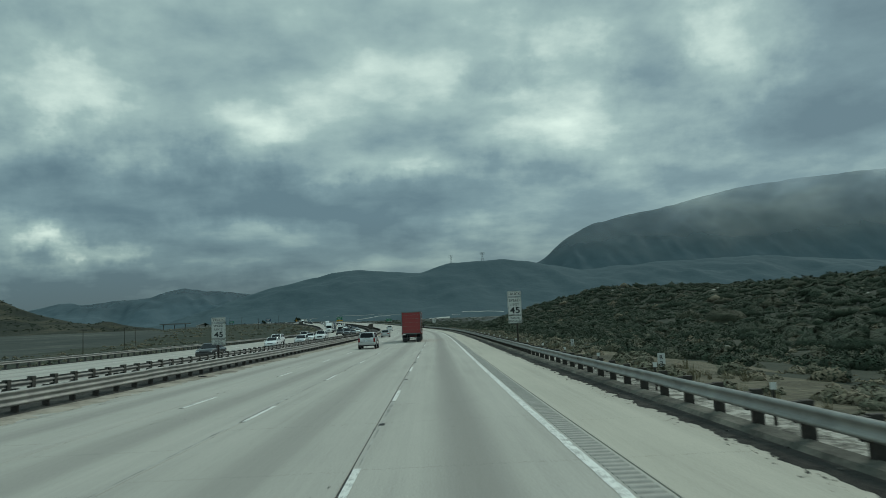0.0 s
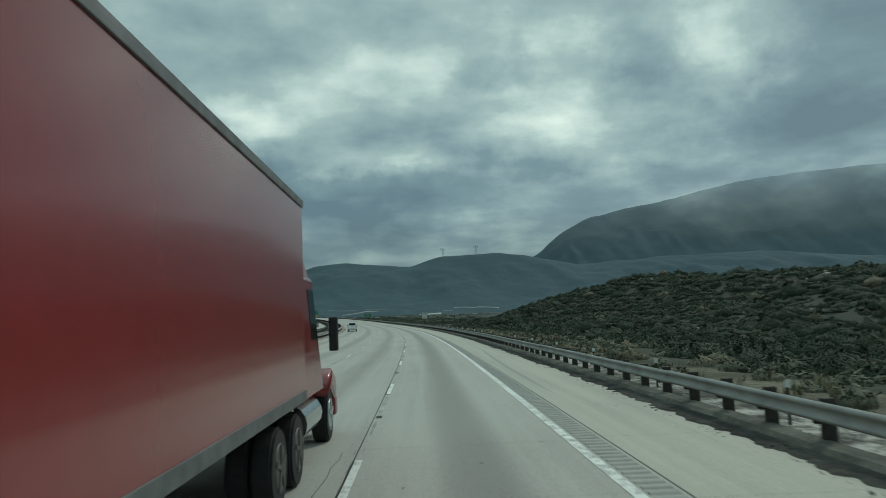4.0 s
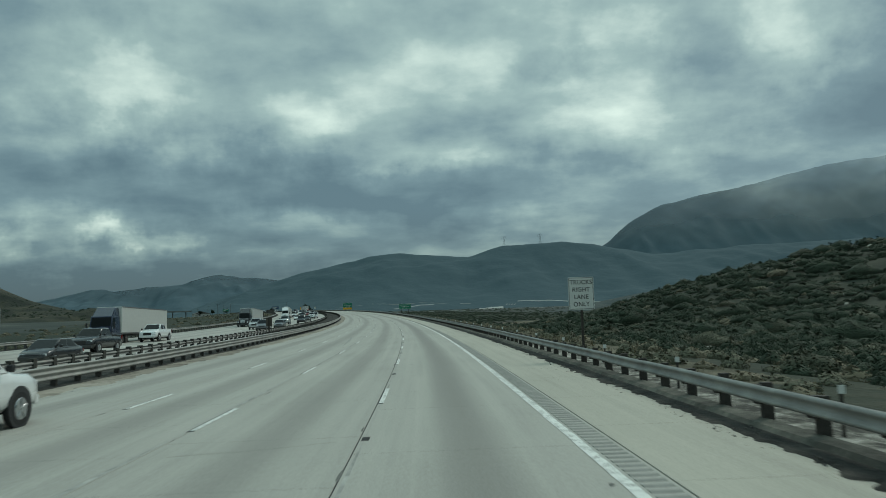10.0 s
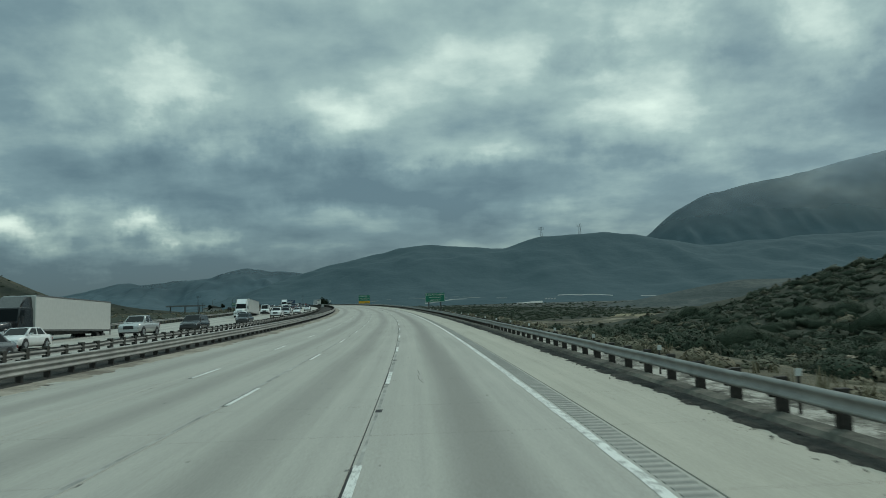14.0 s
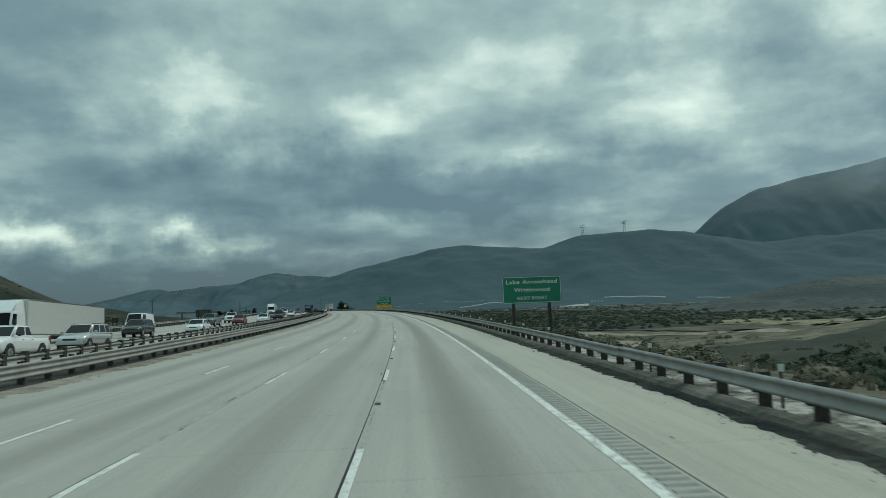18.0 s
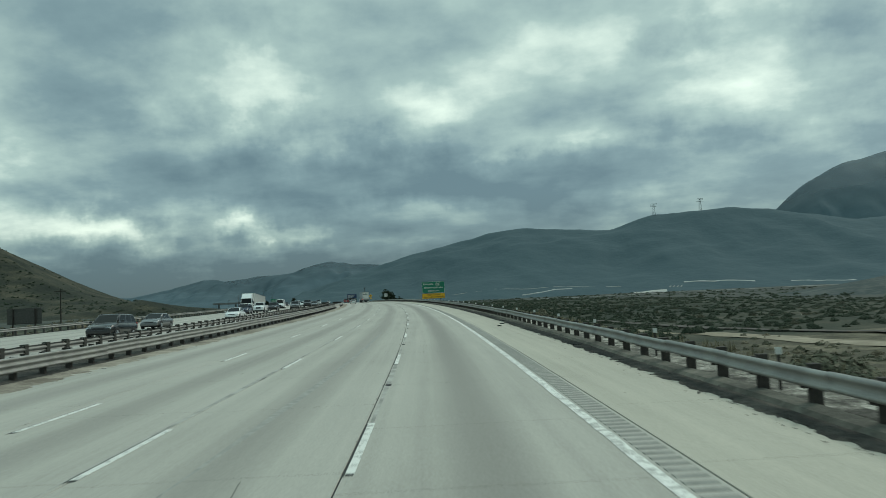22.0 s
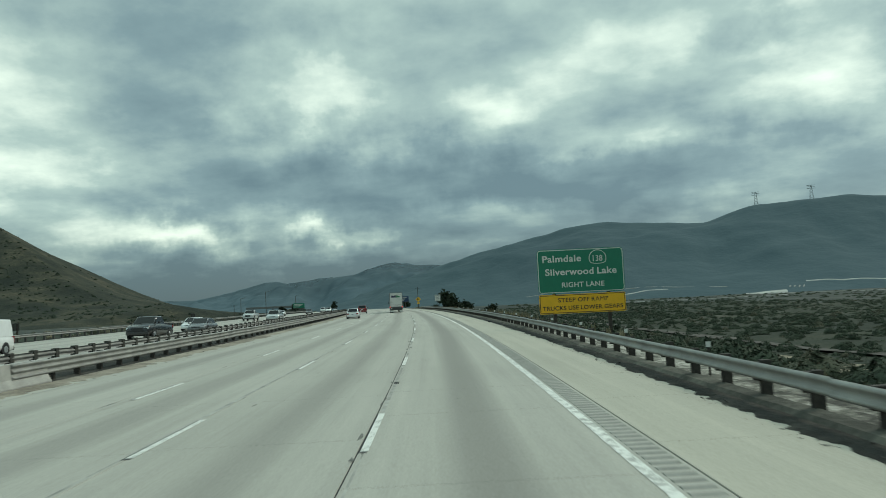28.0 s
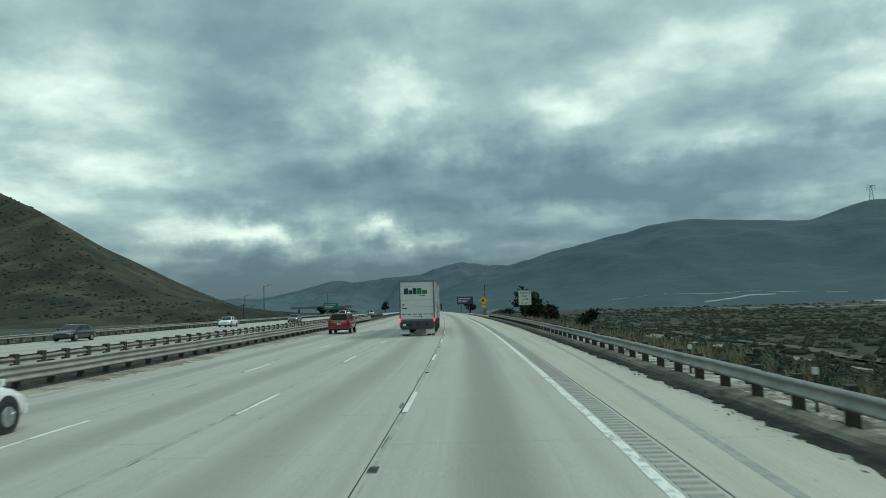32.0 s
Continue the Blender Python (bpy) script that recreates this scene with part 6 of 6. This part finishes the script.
scatter("shrubs", "dark green and dry chaparral shrubs below the road", SHRUB, BUSHES, x, y, z - 0.1, r.uniform(0.5, 1.4, len(x)), 1, "shrubs", 0.8)
x, y, z, r = along(12000, -10, 535, 42, 215, 102, 0.95, (22.0, -0.9))
scatter("shrubs", "dense dark chaparral covering the hillside", SHRUB, SMALL, x, y, z - 0.15, 0.6 + r.gamma(1.6, 0.5, len(x)), 2, "shrubs", 0.62)
x, y, z, r = along(1700, -10, 560, 30, 200, 120, 0.9, (18.0, -0.1))
scatter("shrubs", "grey-green sage among the dark chaparral", SAGE, SMALL, x, y, z - 0.1, 0.5 + r.gamma(1.5, 0.4, len(x)), 20, "shrubs", 0.7)
x, y, z, r = along(5200, 720, 1300, 40, 260, 103, 1.1, (22.0, -0.5))
scatter("shrubs", "low dark scrub on the valley floor", SHRUB, SMALL, x, y, z - 0.1, r.uniform(0.6, 1.6, len(x)), 3, "shrubs", 0.5)
x, y, z, r = along(1800, 700, 1050, 16, 140, 104, 1.3, (16.0, -0.3))
scatter("shrubs", "dense dark green brush in the valley", SHRUB, BUSHES, x, y, z - 0.1, r.uniform(0.7, 1.6, len(x)), 4, "shrubs", 0.85)
x, y, z, r = along(2600, -15, 900, 7.6, 12, 105, 1.2, (7.0, 0.0))
scatter("dry_grass", "dry straw-coloured grass behind the guardrail", STRAW, TUFTS, x, y, z - 0.02, r.uniform(0.2, 0.5, len(x)), 5, "grass")
x, y, z, r = along(1800, 755, 960, 8.2, 22, 106, 1.2, (8.0, -0.1))
scatter("dry_grass", "tall pale dry grass on the embankment", STRAW, TUFTS, x, y, z - 0.02, r.uniform(0.4, 0.9, len(x)), 6, "grass")
x, y, z, r = along(1500, 60, 1200, -41, -150, 107, 1.3, (25.0, -0.2))
scatter("shrubs", "dry brown brush beyond the oncoming road", SAGE, SMALL, x, y, z - 0.1, r.uniform(0.5, 1.4, len(x)), 7, "shrubs", 0.7)
x, y, z, r = along(2600, 300, 1500, 140, 520, 108, 1.0, (40.0, -0.2))
scatter("shrubs", "far dark scrub across the valley floor", SHRUB, SMALL, x, y, z - 0.2, r.uniform(1.0, 2.4, len(x)), 8, "shrubs", 0.6)


def on_hill(n, seed):
    """Places on the grassy hill's near flank."""
    hill = bpy.data.objects["grassy_hill"].data
    co = np.empty(len(hill.vertices) * 3)
    hill.vertices.foreach_get("co", co)
    co = co.reshape(-1, 3)
    co = co[(co[:, 2] > 16) & (co[:, 0] > -1300)]
    r = np.random.RandomState(seed)
    i = r.randint(0, len(co), n)
    p = co[i] + r.normal(0, 1.5, (n, 3)) * (1, 1, 0)
    keep = rough2(p[:, 0], p[:, 1], 90.0, seed, 3) > -0.12
    return p[keep], r


p, r = on_hill(2600, 9)
scatter("shrubs", "scattered dark bushes on the grassy hill", SHRUB, SMALL, p[:, 0], p[:, 1], p[:, 2] - 0.4, r.uniform(0.8, 2.4, len(p)), 9, "shrubs", 0.7)


def stone(seed, fine=2):
    bm = bmesh.new()
    bmesh.ops.create_icosphere(bm, subdivisions=fine, radius=1.0)
    rng = np.random.RandomState(seed)
    for v in bm.verts:
        v.co *= 0.75 + 0.35 * noise.noise(v.co * 1.3 + Vector((seed, 0, 0))) + rng.uniform(-0.05, 0.05)
        v.co.z *= 0.6
    tri = np.array([[list(v.co) for v in f.verts] + [list(f.verts[2].co)] for f in bm.faces])
    bm.free()
    return tri


ROCK = plain("pale_granite", (0.36, 0.34, 0.29), 0.9, 0, 0.25, 0.8)
STONES = [stone(i) for i in range(4)]
CRUMBS = [stone(i, 1) for i in range(4)]
x, y, z, r = along(900, 240, 600, 120, 215, 110, 0.7, (16.0, 0.1))
scatter("rocks", "pale granite outcrops along the hill's crest", ROCK, STONES, x, y, z, r.uniform(0.4, 1.5, len(x)), 10, "rocks")
x, y, z, r = along(420, 20, 420, 26, 110, 111, 1.0, (14.0, 0.05))
scatter("rocks", "pale stones in the wash", ROCK, STONES, x, y, z, r.uniform(0.2, 0.7, len(x)), 11, "rocks")
x, y, z, r = along(300, 850, 960, 12, 30, 112, 1.0)
scatter("rocks", "broken rocks on the cut slope", ROCK, STONES, x, y, z, r.uniform(0.3, 0.9, len(x)), 12, "rocks")
GRAVEL_BITS = plain("gravel_bits", (0.10, 0.09, 0.08), 0.95, 0, 0.3, 20)
q = road_xyz(np.random.RandomState(3).uniform(-10, 900, 2600), np.random.RandomState(4).uniform(4.95, 6.5, 2600), 0.045)
scatter("gravel", "loose gravel and grit under the guardrail", GRAVEL_BITS, CRUMBS[:2], q[:, 0], q[:, 1], q[:, 2], np.random.RandomState(5).uniform(0.012, 0.05, len(q)), 13, "gravel")


DEBRIS = plain("dark_roadside_debris", (0.045, 0.042, 0.037), 0.95, 0, 0.3, 12)
_r = np.random.RandomState(8)
q = road_xyz(_r.uniform(-10, 900, 5200), 5.28 - np.abs(_r.normal(0, 0.17, 5200)), 0.004)
scatter("debris", "dark dirt and bark scraps along the shoulder's edge", DEBRIS, CRUMBS[:3], q[:, 0], q[:, 1], q[:, 2], _r.uniform(0.01, 0.05, len(q)) * _r.uniform(0.4, 1.4, len(q)), 14, "debris", 0.12)
q = road_xyz(_r.uniform(0, 950, 2600), -12.85 + np.abs(_r.normal(0, 0.5, 2600)), 0.004)
scatter("debris", "dirt scraps along the median edge", DEBRIS, CRUMBS[:3], q[:, 0], q[:, 1], q[:, 2], _r.uniform(0.02, 0.13, len(q)) * _r.uniform(0.4, 1.4, len(q)), 15, "debris", 0.1)


def tree(s, o, high, seed):
    m = on_land(s, o)
    t = thing("tree", "dark leafy tree with an uneven crown", "tree", "trees by the road", m=m)
    rng = random.Random(seed)
    bm = bmesh.new()
    tube(bm, (0, 0, -0.5), (0.1, 0, high * 0.55), 0.05 * high * 0.6, 0.12, 8)
    for k in range(6):
        a = k * 1.05 + rng.uniform(0, 0.5)
        z0 = high * rng.uniform(0.3, 0.5)
        tube(bm, (0.05, 0, z0), (math.cos(a) * high * 0.22, math.sin(a) * high * 0.22, z0 + high * rng.uniform(0.15, 0.3)), 0.09, 0.03, 6)
    part("trunk", bm, WOOD_POST, t)
    r = np.random.RandomState(seed)
    blobs = [clump(130, seed * 7 + k, 0.95, 0.17) * (high * r.uniform(0.16, 0.26)) + np.array([r.normal(0, high * 0.13), r.normal(0, high * 0.13), high * r.uniform(0.3, 0.78)]) for k in range(8)]
    v = np.concatenate(blobs).reshape(-1, 3)
    u = np.stack([np.full(len(v), r.rand() * 0.8), v[:, 2]], -1)
    under(new("crown", mesh_of("crown", v, np.arange(len(v)).reshape(-1, 4), TREE_LEAF, u)), t)
    return t


for i, (s, o, h) in enumerate(((985, 24, 11), (1000, 27, 12), (1012, 31, 10), (1050, 40, 9), (1000, 44, 8), (1090, 30, 7), (1130, 36, 8), (1100, 52, 7), (1160, -52, 7), (1200, -64, 8), (1240, -30, 7), (1180, 20, 8))):
    tree(s, o, h, 200 + i)


# ---- pavement pieces ----
def dashes():
    bm = boxes((-0.06, 0.06, -DASH_LONG / 2, DASH_LONG / 2, 0.0, 0.005))
    me = bm_mesh("dash", bm, DASH_PAINT)
    rim = bm_mesh("rim", boxes((-0.088, -0.062, -DASH_LONG / 2 - 0.15, DASH_LONG / 2 - 0.1, 0.0, 0.002), (-0.05, 0.05, -DASH_LONG / 2 - 0.12, -DASH_LONG / 2 - 0.02, 0.0, 0.002)), JOINT)
    shades = []
    shifts = ((EDGE - LANE, (0, 900), (0, 0)), (EDGE - 2 * LANE, (0, 400, 450, 900), (-3.5, -3.5, 0.5, 0.3)), (-7.9, (0, 340, 375, 560, 700, 800), (0.9, 0.9, 5.2, 4.6, 8.3, 11.3)))
    for o, at_s, shift in shifts:
        for i in range(-2, 74):
            s = DASH_FIRST + i * DASH_STEP
            m = on_road(s + float(np.interp(s, at_s, shift)), o, 0.002)
            again("dash", me, road, m)
            shades.append(m)
    joined("dash_edges", rim, shades, road, "thin dark strips along the dashes")
    slot = bm_mesh("marker_slot", boxes((-0.07, 0.07, -0.2, 0.2, 0.0, 0.004), (-0.05, 0.05, -0.05, 0.05, 0.0, 0.012)), JOINT)
    for i in range(-1, 66):
        again("marker_slot", slot, road, on_road(DASH_FIRST + (i + 0.5) * DASH_STEP, EDGE - LANE + 0.02, 0.001))
    for o in (-23.4, -27.0, -30.8):
        for i in range(2, 74):
            again("dash", me, road_far, on_road(DASH_FIRST + i * DASH_STEP + 5, o, 0.034))


dashes()


def slab_data(s0, s1, o0, o1, sub):
    """A slab's corners: a top with eased edges and short sides."""
    s = np.linspace(s0 + 0.004, s1 - 0.004, sub)
    e = 0.008
    cols = [(o0, -0.012), (o0 + e, 0.0), (o1 - e, 0.0), (o1, -0.012)]
    v = np.stack([road_xyz(s, o, z) for o, z in cols], 1).reshape(-1, 3)
    uv = np.stack([np.stack([np.full(sub, o), s], -1) for o, _ in cols], 1).reshape(-1, 2)
    return v, grid_faces(sub, 4), uv


def slabs():
    rng = random.Random(5)
    lanes = [(5.4, 3.108, SHOULDER), (3.088, EDGE - LANE - 0.085, CONCRETE), (EDGE - LANE - 0.105, EDGE - 2 * LANE - 0.01, CONCRETE),
             (EDGE - 2 * LANE - 0.02, EDGE - 3 * LANE + 0.3, CONCRETE), (EDGE - 3 * LANE + 0.28, -12.9, CONCRETE)]
    rest = {}
    for k, (hi, lo, mat) in enumerate(lanes):
        s, n = -30.0 + 0.7 * k * (k > 1), 0
        while s < 1300:
            long = rng.choice((3.7, 4.0, 5.5, 5.8)) if k else 4.6
            v, f, uv = slab_data(s, s + long, lo, hi, 3)
            if k in (0, 1) and 40 < s < 640:
                ob = new("slab", mesh_of("slab", v, f, mat, uv))
                ob.parent = road
            else:
                rest.setdefault(mat.name, (mat, [], [], [], [0]))
                m, vs, fs, us, count = rest[mat.name]
                vs.append(v), fs.append(f + count[0]), us.append(uv)
                count[0] += len(v)
            s += long
    for m, vs, fs, us, _ in rest.values():
        ob = new("slabs", mesh_of("slabs", np.concatenate(vs), np.concatenate(fs), m, np.concatenate(us)))
        ob.parent = road
        tagged(ob, "worn concrete slabs with thin joints", kind="stuff")


slabs()


# ---- wear on the pavement: spalls along the joints, cracks, seams and tyre marks ----
SPALL = plain("spalled_concrete", (0.16, 0.156, 0.142), 0.95, 0, 0.35, 14)
SEAM = plain("patched_seam", (0.36, 0.355, 0.325), 0.92, 0, 0.3, 1.5)
TYRE_MARK = plain("faint_tyre_mark", (0.31, 0.307, 0.282), 0.9, 0, 0.2, 6)


def blots(name, label, mat, s, o, long, wide, z, seed, sides=9):
    """Flat ragged patches on the pavement, stretched along it."""
    r = np.random.RandomState(seed)
    n = len(s)
    a = np.linspace(0, 2 * math.pi, sides, endpoint=False)
    k = r.uniform(0.35, 1.0, (n, sides))
    ss, oo = s[:, None] + long[:, None] * k * np.sin(a), o[:, None] + wide[:, None] * k * np.cos(a)
    v = road_xyz(ss, oo, z)
    ob = new(name, mesh_of(name, v.reshape(-1, 3), np.arange(n * sides).reshape(n, sides), mat, np.stack([oo, ss], -1).reshape(-1, 2)))
    ob.parent = road
    return tagged(ob, label, kind="stuff")


def worn():
    r = np.random.RandomState(77)
    n = 560
    line = np.array([EDGE - LANE - 0.095, EDGE - 2 * LANE - 0.02, EDGE - 3 * LANE + 0.29])[r.choice(3, n, p=(0.5, 0.3, 0.2))]
    blots("spalls", "dark spalls along the slab joints", SPALL, r.uniform(-10, 900, n), line + r.normal(0, 0.035, n), r.gamma(1.6, 0.22, n), r.uniform(0.012, 0.06, n), 0.003, 1)
    n = 800
    blots("spalls", "small chips and stains in the concrete", SPALL, r.uniform(-10, 900, n), r.uniform(-12.4, 5.0, n), r.gamma(1.2, 0.06, n) + 0.02, r.uniform(0.01, 0.06, n), 0.0025, 2, 7)
    # the patched seam between the second and third lanes
    s = np.arange(-20, 900, 0.5)
    for o0, w0 in ((EDGE - 2 * LANE - 0.1, 0.07), (EDGE - LANE + 0.0, 0.05)):
        w = w0 * 0.5 + 0.06 * rough2(s, s * 0, 6.0, 31, 3)
        strip("seam", s, [(o0 - np.maximum(w, 0.004), 0.0016), (o0 + np.maximum(w, 0.004), 0.0016)], SEAM, road)
    # hairline cracks that wander across a slab
    vs, fs, us, k = [], [], [], 0
    for _ in range(70):
        s0, o0 = r.uniform(0, 900), r.uniform(-12, 3.5)
        m = r.randint(6, 16)
        along_s = r.rand() < 0.55
        ds, do = (0.35, 0.05) if along_s else (0.06, 0.3)
        s, o = s0 + np.cumsum(r.normal(ds, 0.06, m)), o0 + np.cumsum(r.normal(0 if along_s else do, 0.035, m))
        w = r.uniform(0.004, 0.01)
        p = np.stack([road_xyz(s + (0 if along_s else -w), o - (w if along_s else 0), 0.003), road_xyz(s + (0 if along_s else w), o + (w if along_s else 0), 0.003)], 1).reshape(-1, 3)
        vs.append(p), fs.append(grid_faces(m, 2) + k), us.append(np.zeros((len(p), 2)))
        k += len(p)
    ob = new("cracks", mesh_of("cracks", np.concatenate(vs), np.concatenate(fs), SPALL, np.concatenate(us)))
    ob.parent = road
    tagged(ob, "thin wandering cracks in the slabs", kind="stuff")
    # tyre marks on the shoulder and lanes
    for s0, s1, a, b, bow in ((776, 826, 3.4, 4.9, 0.25), (120, 150, 3.6, 4.2, -0.2), (548, 585, -3.4, -2.7, 0.2), (300, 322, -5.6, -6.4, 0.1), (640, 668, 3.7, 4.6, 0.2)):
        s = np.linspace(s0, s1, 30)
        u = (s - s0) / (s1 - s0)
        o = a + (b - a) * u + bow * np.sin(u * math.pi)
        w = 0.085 * np.minimum(1, np.minimum(u, 1 - u) * 5) + 0.005
        ob = strip("tyre_mark", s, [(o - w, 0.0024), (o + w, 0.0024)], TYRE_MARK, road)


worn()
